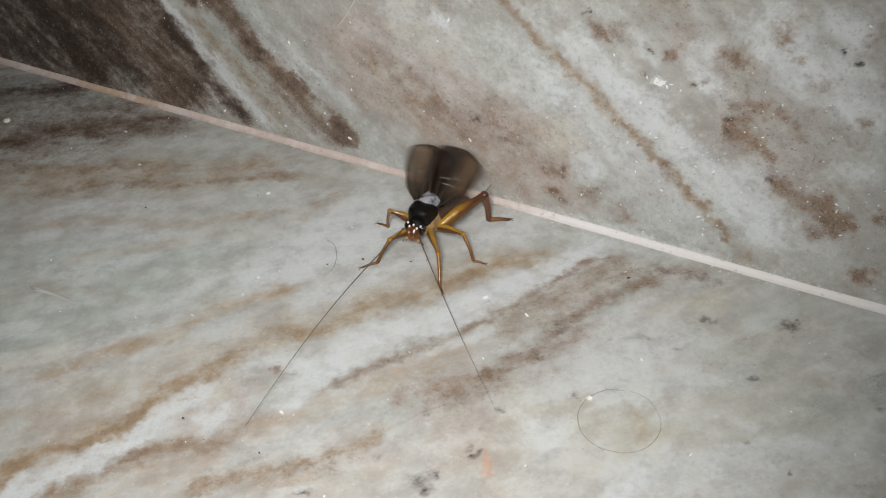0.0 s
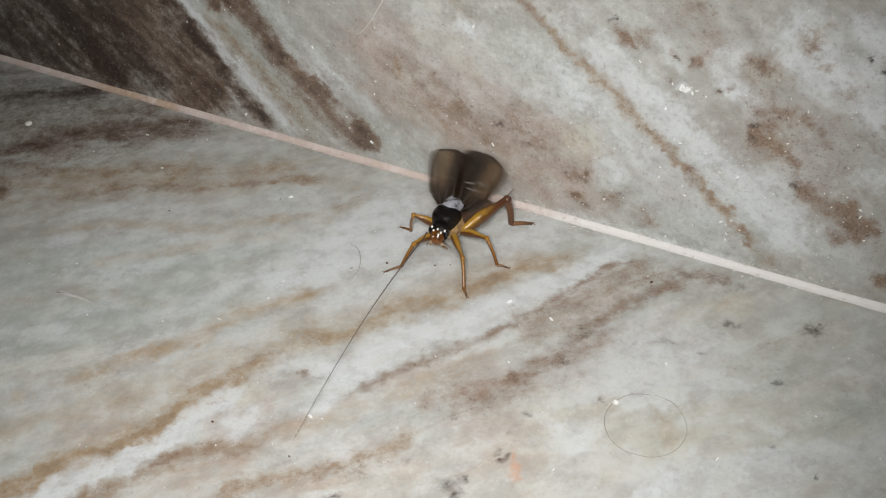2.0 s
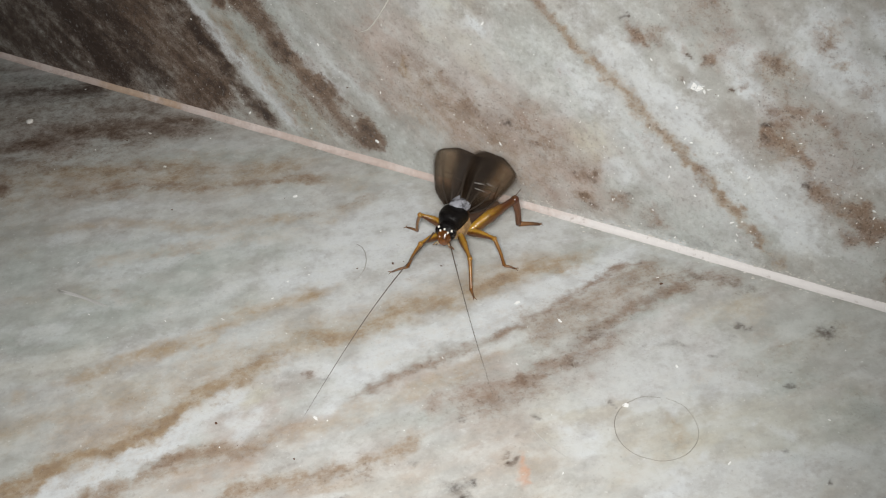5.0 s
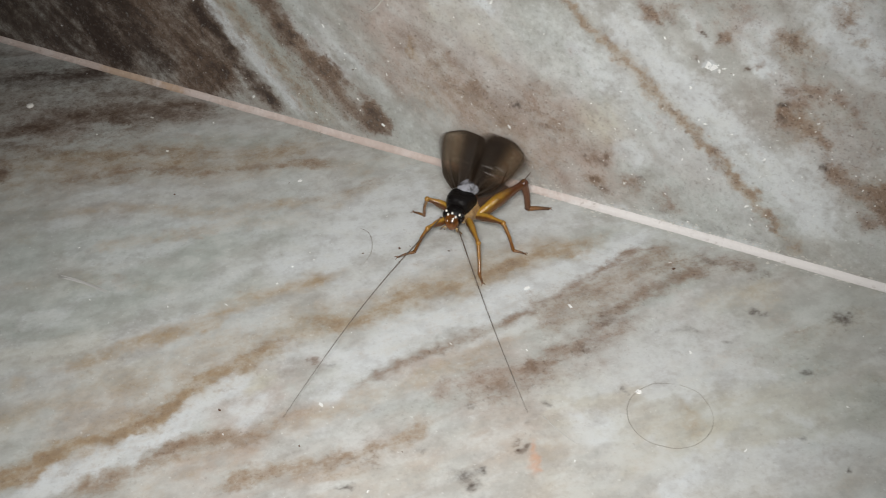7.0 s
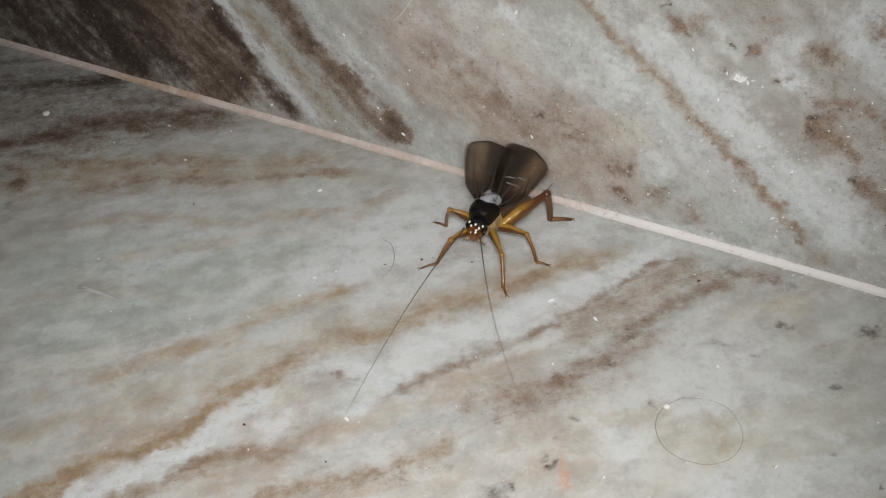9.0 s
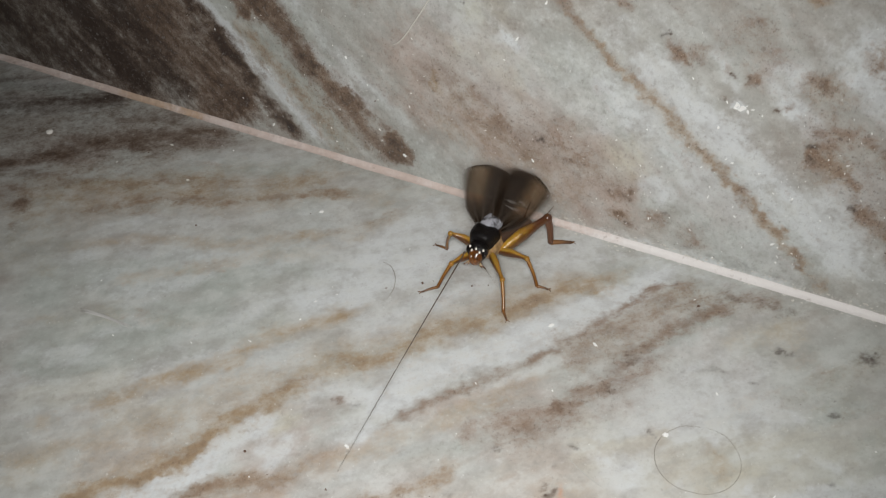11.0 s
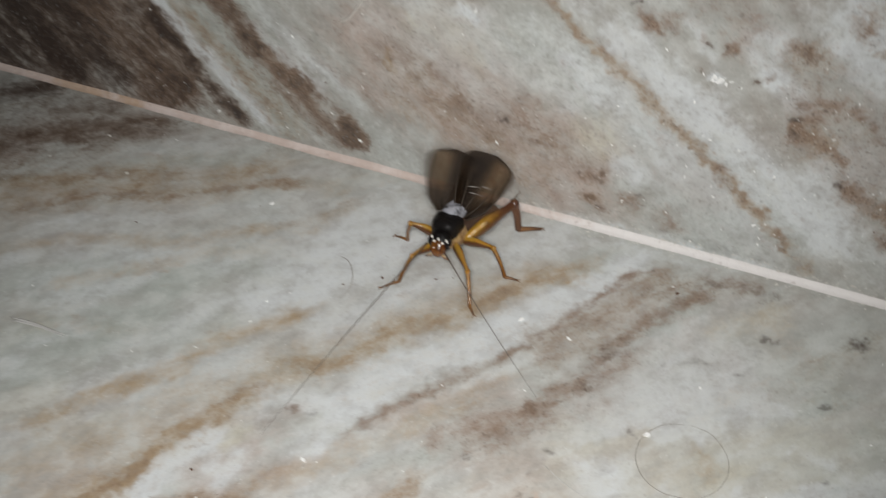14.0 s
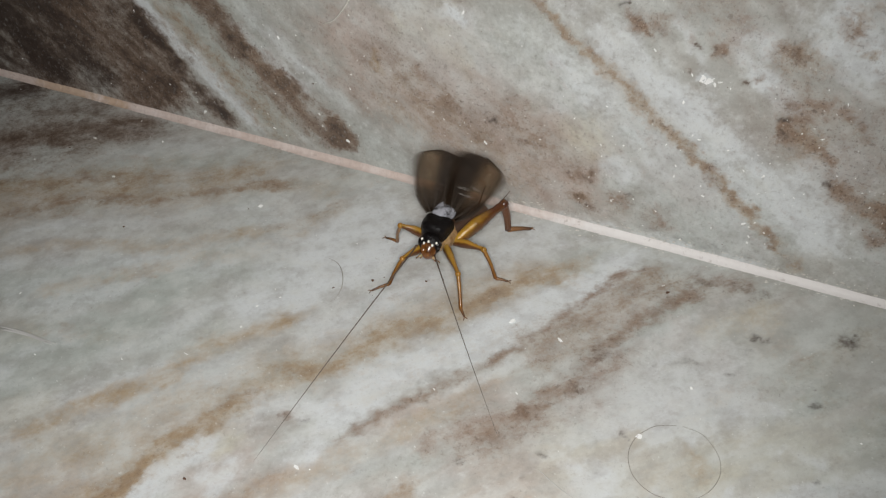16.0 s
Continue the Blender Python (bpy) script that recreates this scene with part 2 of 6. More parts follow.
def slab(name, us, vs, place, thick, paint, mat):
    """A slab whose face is a fine sheet over us x vs, with sides and a back. place maps (u, v, depth) arrays to the model's axes."""
    nu, nv = len(us), len(vs)
    uu, vv = np.meshgrid(us, vs)
    plan = np.stack([uu.ravel(), vv.ravel()], 1)
    front = place(plan[:, 0], plan[:, 1], np.zeros(len(plan)))
    corners = np.array([(us[0], vs[0]), (us[-1], vs[0]), (us[-1], vs[-1]), (us[0], vs[-1])])
    back = place(corners[:, 0], corners[:, 1], np.full(4, thick))
    verts = np.concatenate([front, back]) * U
    k = np.arange(nu * nv).reshape(nv, nu)
    quads = np.stack([k[:-1, :-1], k[:-1, 1:], k[1:, 1:], k[1:, :-1]], -1).reshape(-1, 4)
    n = nu * nv
    sides = [
        [n, n + 1] + list(map(int, k[0, ::-1])), [n + 1, n + 2] + list(map(int, k[::-1, -1])),
        [n + 2, n + 3] + list(map(int, k[-1, :])), [n + 3, n] + list(map(int, k[:, 0])), [n + 3, n + 2, n + 1, n],
    ]
    me = bpy.data.meshes.new(name)
    me.from_pydata(verts.tolist(), [], quads.tolist() + sides)
    stone = paint(plan)
    for name_of, keys in (("mineral", MINERALS[:4]), ("tint", MINERALS[4:])):
        rgba = np.zeros((len(verts), 4))
        for c, key in enumerate(keys):
            rgba[:n, c] = stone.mask[key]
        at = me.attributes.new(name_of, "FLOAT_COLOR", "POINT")
        at.data.foreach_set("color", rgba.astype(np.float32).ravel())
    me.materials.append(mat)
    return new(name, me)


def floor_stone(plan):
    s = Stone(plan, 0.86, 3)
    s.mottled("pale", 0.55, 2.4, -2.4, 2.2, 1.6, 0.6, 1.3, 3)
    s.mottled("cream", 0.55, 2.0, -3.0, 2.6, 1.6, 0.6, 1.2, 7)
    s.mottled("pale", 0.5, -3.2, -2.9, 3.8, 2.4, 0.7, 0.9, 11)
    s.mottled("pink", 0.6, -1.0, -4.3, 2.6, 1.3, 0.85, 1.5, 15)
    s.mottled("pink", 0.45, 1.2, -1.4, 1.2, 0.7, 0.9, 2.4, 23)
    s.mottled("green", 0.9, -4.6, -2.7, 2.4, 1.5, 0.6, 0.5, 27)
    s.mottled("green", 0.5, 3.8, -1.6, 1.4, 1.2, 0.6, 0.9, 31)
    s.mottled("green", 0.4, 0.0, -1.2, 2.0, 1.0, 0.8, 1.1, 35)
    s.mottled("cream", 0.5, -3.6, -3.9, 1.8, 1.2, 0.8, 1.4, 39)
    s.ground("ochre", 0.20, 0.50, 0.70)
    s.ground("brown", 0.16, 0.57, 0.72, True)
    s.ground("pale", 0.28, 0.44, 0.30, True)
    s.ground("pale", 0.34, 0.47, 0.28)
    s.ground("green", 0.40, 0.52, 0.62)
    s.vein("dark", 0.23, 0.56, (-9.62, -1.38), (-9.00, -0.97), (-8.56, -0.72), (-8.12, -0.46), (-7.73, -0.15), (-7.31, 0.08))
    s.vein("brown", 0.23, 0.41, (-9.62, -1.38), (-9.00, -0.97), (-8.56, -0.72), (-8.12, -0.46), (-7.73, -0.15), (-7.31, 0.08))
    s.vein("green", 0.15, 0.80, (-10.00, -0.68), (-9.42, -0.55), (-8.89, -0.37), (-8.33, -0.24), (-7.74, -0.01))
    s.vein("pale", 0.15, 0.21, (-10.00, -0.68), (-9.42, -0.55), (-8.89, -0.37), (-8.33, -0.24), (-7.74, -0.01))
    s.vein("dark", 0.24, 0.38, (-8.46, -2.56), (-7.92, -2.06), (-7.57, -1.76), (-7.30, -1.36), (-6.90, -1.00), (-6.47, -0.76), (-6.06, -0.51), (-5.63, -0.27), (-5.16, -0.17))
    s.vein("brown", 0.24, 0.57, (-8.46, -2.56), (-7.92, -2.06), (-7.57, -1.76), (-7.30, -1.36), (-6.90, -1.00), (-6.47, -0.76), (-6.06, -0.51), (-5.63, -0.27), (-5.16, -0.17))
    s.vein("dark", 0.37, 0.27, (-9.18, -1.79), (-8.58, -1.39), (-7.96, -1.00), (-7.35, -0.60), (-6.67, -0.26), (-5.93, -0.14))
    s.vein("brown", 0.37, 0.29, (-9.18, -1.79), (-8.58, -1.39), (-7.96, -1.00), (-7.35, -0.60), (-6.67, -0.26), (-5.93, -0.14))
    s.vein("brown", 0.34, 0.37, (-7.86, -2.73), (-7.58, -2.40), (-7.22, -1.91), (-6.76, -1.39))
    s.vein("dark", 0.34, 0.11, (-7.86, -2.73), (-7.58, -2.40), (-7.22, -1.91), (-6.76, -1.39))
    s.vein("pale", 0.16, 0.34, (-6.64, -1.77), (-6.05, -1.28), (-5.44, -0.79), (-4.79, -0.50), (-4.16, -0.16))
    s.vein("green", 0.19, 0.60, (-6.89, -2.16), (-6.35, -1.52), (-5.51, -0.97), (-4.58, -0.66), (-3.85, -0.22))
    s.blot("brown", 0.66, -7.12, -2.64, 0.18, 0.19, 0.43)
    s.blot("dark", 0.27, -7.12, -2.64, 0.18, 0.19, 0.43)
    s.blot("brown", 0.41, -6.95, -2.98, 0.10, 0.09, 0.43)
    s.vein("ochre", 0.14, 0.47, (-7.01, -2.35), (-6.18, -1.71), (-5.74, -1.43), (-5.28, -1.27), (-4.74, -1.11), (-4.28, -0.84), (-3.84, -0.53), (-3.34, -0.16))
    s.vein("brown", 0.14, 0.25, (-7.01, -2.35), (-6.18, -1.71), (-5.74, -1.43), (-5.28, -1.27), (-4.74, -1.11), (-4.28, -0.84), (-3.84, -0.53), (-3.34, -0.16))
    s.blot("brown", 0.41, -5.70, -1.41, 0.25, 0.11, 0.43)
    s.vein("brown", 0.10, 0.37, (-6.41, -2.67), (-6.13, -2.35), (-5.74, -2.01), (-5.33, -1.70), (-4.77, -1.57), (-4.40, -1.33), (-4.04, -1.07), (-3.72, -0.87), (-3.25, -0.62), (-2.87, -0.52))
    s.vein("ochre", 0.10, 0.42, (-6.41, -2.67), (-6.13, -2.35), (-5.74, -2.01), (-5.33, -1.70), (-4.77, -1.57), (-4.40, -1.33), (-4.04, -1.07), (-3.72, -0.87), (-3.25, -0.62), (-2.87, -0.52))
    s.blot("brown", 0.61, -4.44, -1.34, 0.20, 0.07, 0.43)
    s.blot("ochre", 0.42, -4.44, -1.34, 0.20, 0.07, 0.43)
    s.vein("pale", 0.14, 0.42, (-6.05, -2.75), (-5.33, -2.17), (-4.63, -1.88), (-4.14, -1.58), (-3.52, -1.19), (-2.95, -0.84))
    s.vein("ochre", 0.10, 0.38, (-6.17, -3.23), (-5.69, -2.84), (-5.27, -2.58), (-4.74, -2.34), (-4.37, -2.23), (-3.92, -2.02), (-3.58, -1.76), (-3.29, -1.55), (-2.78, -1.28), (-2.56, -0.93), (-2.34, -0.40))
    s.vein("brown", 0.08, 0.26, (-3.27, -1.45), (-2.85, -1.30), (-2.64, -1.01), (-2.45, -0.67), (-2.32, -0.41))
    s.vein("pale", 0.15, 0.38, (-6.05, -3.36), (-5.30, -2.86), (-4.46, -2.47), (-3.70, -1.96), (-3.03, -1.56))
    s.vein("ochre", 0.10, 0.30, (-5.15, -3.45), (-4.78, -3.07), (-4.52, -2.84), (-4.08, -2.52), (-3.62, -2.08), (-3.07, -1.76), (-2.66, -1.49))
    s.vein("cream", 0.10, 0.30, (-5.15, -3.45), (-4.78, -3.07), (-4.52, -2.84), (-4.08, -2.52), (-3.62, -2.08), (-3.07, -1.76), (-2.66, -1.49))
    s.vein("green", 0.35, 0.75, (-5.95, -4.03), (-5.41, -3.46), (-4.59, -2.97), (-3.77, -2.48))
    s.vein("green", 0.44, 0.80, (-5.32, -4.84), (-4.86, -4.34), (-4.30, -3.94), (-3.76, -3.28), (-3.41, -2.76))
    s.vein("ochre", 0.09, 0.26, (-5.67, -4.32), (-5.36, -4.09), (-4.88, -3.95))
    s.vein("brown", 0.19, 0.25, (-4.22, -0.06), (-3.67, -0.05), (-3.05, -0.03), (-2.52, -0.04))
    s.vein("green", 0.19, 0.40, (-4.22, -0.06), (-3.67, -0.05), (-3.05, -0.03), (-2.52, -0.04))
    s.vein("ochre", 0.14, 0.30, (-3.75, -0.96), (-3.24, -0.64), (-2.84, -0.57), (-2.50, -0.57))
    s.vein("pale", 0.38, 0.59, (-2.51, -2.02), (-2.30, -1.40), (-2.01, -0.73), (-1.68, -0.39))
    s.vein("pale", 0.31, 0.51, (-0.61, -1.04), (-0.31, -0.67), (-0.05, -0.38), (0.26, -0.20))
    s.vein("pale", 0.22, 0.42, (-2.92, -2.26), (-2.60, -1.72), (-2.04, -1.58), (-1.57, -1.59))
    s.vein("pale", 0.08, 0.30, (-5.35, -3.96), (-5.20, -3.79), (-5.03, -3.59), (-4.75, -3.41))
    s.vein("pale", 0.14, 0.38, (-3.81, -4.05), (-3.53, -3.58), (-3.29, -3.14), (-3.15, -2.77), (-2.94, -2.49), (-2.68, -2.26), (-2.32, -1.93))
    s.vein("green", 0.14, 0.20, (-3.81, -4.05), (-3.53, -3.58), (-3.29, -3.14), (-3.15, -2.77), (-2.94, -2.49), (-2.68, -2.26), (-2.32, -1.93))
    s.vein("ochre", 0.11, 0.53, (-4.15, -5.03), (-3.81, -4.70), (-3.61, -4.39), (-3.40, -4.16), (-3.18, -3.94), (-3.01, -3.66), (-2.91, -3.36), (-2.75, -3.14), (-2.45, -2.88), (-2.15, -2.49), (-1.99, -2.23))
    s.vein("pink", 0.11, 0.25, (-4.15, -5.03), (-3.81, -4.70), (-3.61, -4.39), (-3.40, -4.16), (-3.18, -3.94), (-3.01, -3.66), (-2.91, -3.36), (-2.75, -3.14), (-2.45, -2.88), (-2.15, -2.49), (-1.99, -2.23))
    s.vein("ochre", 0.12, 0.36, (-3.98, -4.91), (-3.76, -4.76), (-3.52, -4.73))
    s.vein("green", 0.12, 0.30, (-3.98, -4.91), (-3.76, -4.76), (-3.52, -4.73))
    s.vein("ochre", 0.09, 0.38, (-4.46, -5.36), (-4.27, -5.23), (-4.05, -5.13))
    s.vein("pink", 0.14, 0.25, (-1.95, -2.30), (-1.68, -1.96), (-1.31, -1.80), (-1.10, -1.61))
    s.vein("cream", 0.14, 0.50, (-4.89, -5.09), (-4.38, -4.86), (-4.10, -4.55), (-3.81, -4.23))
    s.vein("pale", 0.14, 0.26, (-4.89, -5.09), (-4.38, -4.86), (-4.10, -4.55), (-3.81, -4.23))
    s.vein("ochre", 0.09, 0.72, (-3.81, -6.54), (-3.66, -6.33), (-3.53, -6.16), (-3.34, -5.99), (-3.32, -5.77), (-3.26, -5.60), (-3.04, -5.43), (-2.85, -5.23), (-2.72, -5.03), (-2.65, -4.85), (-2.62, -4.65), (-2.57, -4.46), (-2.45, -4.24), (-2.32, -4.00), (-2.18, -3.77), (-2.02, -3.44))
    s.vein("brown", 0.09, 0.34, (-3.81, -6.54), (-3.66, -6.33), (-3.53, -6.16), (-3.34, -5.99), (-3.32, -5.77), (-3.26, -5.60), (-3.04, -5.43), (-2.85, -5.23), (-2.72, -5.03), (-2.65, -4.85), (-2.62, -4.65), (-2.57, -4.46), (-2.45, -4.24), (-2.32, -4.00), (-2.18, -3.77), (-2.02, -3.44))
    s.vein("ochre", 0.15, 0.38, (-3.46, -5.53), (-3.18, -5.26), (-2.94, -5.02), (-2.79, -4.75), (-2.76, -4.41), (-2.65, -4.05), (-2.46, -3.79))
    s.vein("pink", 0.15, 0.25, (-3.46, -5.53), (-3.18, -5.26), (-2.94, -5.02), (-2.79, -4.75), (-2.76, -4.41), (-2.65, -4.05), (-2.46, -3.79))
    s.blot("brown", 0.53, -3.02, -5.44, 0.16, 0.05, 0.44)
    s.blot("ochre", 0.59, -3.02, -5.44, 0.16, 0.05, 0.44)
    s.blot("brown", 0.33, -3.49, -6.17, 0.11, 0.06, 0.44)
    s.vein("ochre", 0.16, 0.34, (-4.27, -6.02), (-4.15, -5.83), (-3.99, -5.53), (-3.74, -5.22), (-3.46, -4.94))
    s.vein("cream", 0.16, 0.30, (-4.27, -6.02), (-4.15, -5.83), (-3.99, -5.53), (-3.74, -5.22), (-3.46, -4.94))
    s.vein("ochre", 0.13, 0.58, (-2.16, -3.45), (-1.99, -3.26), (-1.73, -3.09), (-1.52, -2.94), (-1.35, -2.72), (-1.23, -2.53), (-1.08, -2.27), (-0.86, -2.12), (-0.60, -1.90), (-0.44, -1.62), (-0.26, -1.36), (-0.00, -1.09), (0.22, -0.92), (0.43, -0.71), (0.64, -0.37))
    s.vein("brown", 0.13, 0.21, (-2.16, -3.45), (-1.99, -3.26), (-1.73, -3.09), (-1.52, -2.94), (-1.35, -2.72), (-1.23, -2.53), (-1.08, -2.27), (-0.86, -2.12), (-0.60, -1.90), (-0.44, -1.62), (-0.26, -1.36), (-0.00, -1.09), (0.22, -0.92), (0.43, -0.71), (0.64, -0.37))
    s.vein("brown", 0.08, 0.29, (-0.60, -1.90), (-0.44, -1.62), (-0.25, -1.38), (0.00, -1.11))
    s.vein("pale", 0.14, 0.81, (-3.38, -6.32), (-3.11, -5.93), (-2.89, -5.61), (-2.68, -5.35), (-2.52, -5.10), (-2.44, -4.84), (-2.34, -4.58), (-2.25, -4.31), (-2.10, -4.01))
    s.vein("pale", 0.19, 0.53, (-2.16, -4.75), (-1.99, -4.59), (-1.75, -4.43), (-1.45, -4.31))
    s.vein("pale", 0.16, 0.51, (-1.57, -4.18), (-1.30, -3.94), (-1.02, -3.71))
    s.vein("pale", 0.17, 0.59, (-2.15, -3.82), (-1.86, -3.59), (-1.56, -3.50), (-1.26, -3.54), (-1.26, -3.77))
    s.vein("cream", 0.17, 0.20, (-2.15, -3.82), (-1.86, -3.59), (-1.56, -3.50), (-1.26, -3.54), (-1.26, -3.77))
    s.blot("cream", 0.95, -2.05, -4.14, 0.18, 0.15, 0.43)
    s.blot("cream", 0.80, -1.93, -3.36, 0.21, 0.10, 0.43)
    s.vein("pale", 0.17, 0.81, (-1.39, -3.90), (-1.18, -3.55), (-1.07, -3.11), (-0.78, -2.74), (-0.43, -2.43), (-0.18, -2.07), (0.08, -1.67), (0.32, -1.40), (0.54, -1.03), (0.77, -0.68), (0.95, -0.32), (1.15, -0.04))
    s.vein("pale", 0.15, 0.42, (-1.62, -3.40), (-1.26, -3.02), (-0.92, -2.58), (-0.60, -2.23))
    s.vein("brown", 0.09, 0.41, (-2.91, -6.15), (-2.75, -5.94), (-2.59, -5.72), (-2.42, -5.42), (-2.26, -5.17), (-2.05, -4.99), (-1.81, -4.85), (-1.53, -4.66), (-1.38, -4.43))
    s.vein("ochre", 0.09, 0.42, (-2.91, -6.15), (-2.75, -5.94), (-2.59, -5.72), (-2.42, -5.42), (-2.26, -5.17), (-2.05, -4.99), (-1.81, -4.85), (-1.53, -4.66), (-1.38, -4.43))
    s.vein("pink", 0.09, 0.31, (-2.91, -6.15), (-2.75, -5.94), (-2.59, -5.72), (-2.42, -5.42), (-2.26, -5.17), (-2.05, -4.99), (-1.81, -4.85), (-1.53, -4.66), (-1.38, -4.43))
    s.blot("brown", 0.49, -2.36, -5.36, 0.12, 0.05, 0.44)
    s.blot("brown", 0.49, -2.15, -5.09, 0.10, 0.04, 0.44)
    s.vein("pink", 0.18, 0.43, (-2.38, -5.81), (-2.09, -5.40), (-1.75, -5.03), (-1.35, -4.74))
    s.vein("ochre", 0.18, 0.26, (-2.38, -5.81), (-2.09, -5.40), (-1.75, -5.03), (-1.35, -4.74))
    s.vein("brown", 0.08, 0.39, (-1.71, -5.47), (-1.58, -5.28), (-1.38, -5.09), (-1.18, -4.91), (-0.96, -4.74), (-0.75, -4.66), (-0.64, -4.52), (-0.46, -4.38), (-0.27, -4.16), (-0.14, -3.90), (-0.02, -3.76))
    s.vein("ochre", 0.08, 0.42, (-1.71, -5.47), (-1.58, -5.28), (-1.38, -5.09), (-1.18, -4.91), (-0.96, -4.74), (-0.75, -4.66), (-0.64, -4.52), (-0.46, -4.38), (-0.27, -4.16), (-0.14, -3.90), (-0.02, -3.76))
    s.blot("brown", 0.49, -0.47, -4.45, 0.07, 0.08, 0.44)
    s.blot("dark", 0.18, -0.47, -4.45, 0.07, 0.08, 0.44)
    s.vein("pink", 0.13, 0.37, (-1.60, -4.55), (-1.36, -4.30), (-1.11, -4.03), (-0.82, -3.71))
    s.vein("pale", 0.13, 0.34, (-1.25, -4.47), (-0.91, -4.15), (-0.59, -3.77), (-0.34, -3.49))
    s.vein("pink", 0.14, 0.31, (-0.91, -5.03), (-0.29, -4.60), (0.17, -4.03), (0.49, -3.65))
    s.vein("cream", 0.14, 0.30, (-0.91, -5.03), (-0.29, -4.60), (0.17, -4.03), (0.49, -3.65))
    s.vein("brown", 0.06, 0.51, (-1.05, -3.78), (-0.88, -3.48), (-0.79, -3.32), (-0.67, -3.16), (-0.46, -2.96), (-0.25, -2.69), (-0.04, -2.40), (0.13, -2.14), (0.25, -1.94), (0.46, -1.59), (0.61, -1.24), (0.82, -0.82), (1.07, -0.49), (1.38, -0.24))
    s.vein("pink", 0.06, 0.19, (-1.05, -3.78), (-0.88, -3.48), (-0.79, -3.32), (-0.67, -3.16), (-0.46, -2.96), (-0.25, -2.69), (-0.04, -2.40), (0.13, -2.14), (0.25, -1.94), (0.46, -1.59), (0.61, -1.24), (0.82, -0.82), (1.07, -0.49), (1.38, -0.24))
    s.vein("brown", 0.13, 0.41, (0.07, -2.16), (0.22, -1.96), (0.44, -1.71), (0.59, -1.39))
    s.vein("pink", 0.13, 0.31, (0.07, -2.16), (0.22, -1.96), (0.44, -1.71), (0.59, -1.39))
    s.vein("pink", 0.12, 0.46, (-0.83, -3.57), (-0.63, -3.31), (-0.35, -3.06), (-0.02, -2.77), (0.25, -2.45))
    s.vein("ochre", 0.12, 0.17, (-0.83, -3.57), (-0.63, -3.31), (-0.35, -3.06), (-0.02, -2.77), (0.25, -2.45))
    s.vein("pale", 0.06, 0.42, (-0.27, -2.95), (0.01, -2.52), (0.24, -2.25), (0.53, -1.98), (0.76, -1.67))
    s.vein("brown", 0.12, 0.57, (0.34, -3.08), (0.56, -2.74), (0.71, -2.54), (0.85, -2.30), (0.91, -2.06), (1.02, -1.82), (1.17, -1.52), (1.29, -1.21), (1.52, -0.86), (1.76, -0.49), (2.05, -0.31))
    s.vein("brown", 0.16, 0.33, (-0.29, -3.59), (0.02, -3.28), (0.33, -2.97), (0.61, -2.54))
    s.vein("pink", 0.16, 0.37, (-0.29, -3.59), (0.02, -3.28), (0.33, -2.97), (0.61, -2.54))
    s.vein("brown", 0.18, 0.34, (0.74, -1.61), (0.96, -1.06), (1.18, -0.65), (1.51, -0.34))
    s.vein("ochre", 0.18, 0.26, (0.74, -1.61), (0.96, -1.06), (1.18, -0.65), (1.51, -0.34))
    s.blot("brown", 0.66, 0.90, -2.28, 0.09, 0.07, 0.43)
    s.blot("dark", 0.36, 0.90, -2.28, 0.09, 0.07, 0.43)
    s.blot("brown", 0.57, 1.04, -1.78, 0.11, 0.10, 0.43)
    s.blot("dark", 0.32, 1.04, -1.78, 0.11, 0.10, 0.43)
    s.blot("brown", 0.61, 0.55, -2.70, 0.18, 0.10, 0.43)
    s.blot("dark", 0.18, 0.55, -2.70, 0.18, 0.10, 0.43)
    s.blot("brown", 0.49, 0.31, -1.81, 0.14, 0.11, 0.43)
    s.blot("dark", 0.27, 0.31, -1.81, 0.14, 0.11, 0.43)
    s.blot("brown", 0.41, 1.21, -1.54, 0.13, 0.09, 0.43)
    s.blot("dark", 0.23, 1.21, -1.54, 0.13, 0.09, 0.43)
    s.vein("brown", 0.14, 0.45, (1.14, -0.98), (1.44, -0.59), (1.78, -0.34), (2.16, -0.28), (2.49, -0.28))
    s.vein("dark", 0.14, 0.11, (1.14, -0.98), (1.44, -0.59), (1.78, -0.34), (2.16, -0.28), (2.49, -0.28))
    s.blot("dark", 0.36, 1.82, -0.38, 0.17, 0.08, 0.43)
    s.blot("green", 0.60, 1.82, -0.38, 0.17, 0.08, 0.43)
    s.vein("green", 0.26, 0.70, (0.31, -1.16), (0.61, -0.59), (0.93, -0.27))
    s.vein("pale", 0.26, 0.26, (0.31, -1.16), (0.61, -0.59), (0.93, -0.27))
    s.vein("brown", 0.16, 0.20, (2.35, -1.98), (2.75, -1.61), (3.13, -1.13), (3.48, -0.70), (3.85, -0.29))
    s.vein("cream", 0.16, 0.30, (2.35, -1.98), (2.75, -1.61), (3.13, -1.13), (3.48, -0.70), (3.85, -0.29))
    s.vein("ochre", 0.18, 0.26, (1.86, -1.19), (2.27, -0.76), (2.78, -0.48))
    s.vein("cream", 0.18, 0.40, (1.86, -1.19), (2.27, -0.76), (2.78, -0.48))
    s.blot("ochre", 0.51, 2.24, -2.70, 0.10, 0.18, 0.44)
    s.blot("brown", 0.16, 2.24, -2.70, 0.10, 0.18, 0.44)
    s.vein("cream", 0.15, 0.60, (1.35, -2.87), (1.88, -3.44), (2.32, -3.02), (2.56, -2.38))
    s.vein("cream", 0.18, 0.50, (0.62, -3.05), (1.02, -2.78), (1.42, -2.51))
    s.vein("green", 0.19, 0.70, (3.17, -2.63), (3.54, -2.27), (3.84, -1.67), (4.08, -1.36))
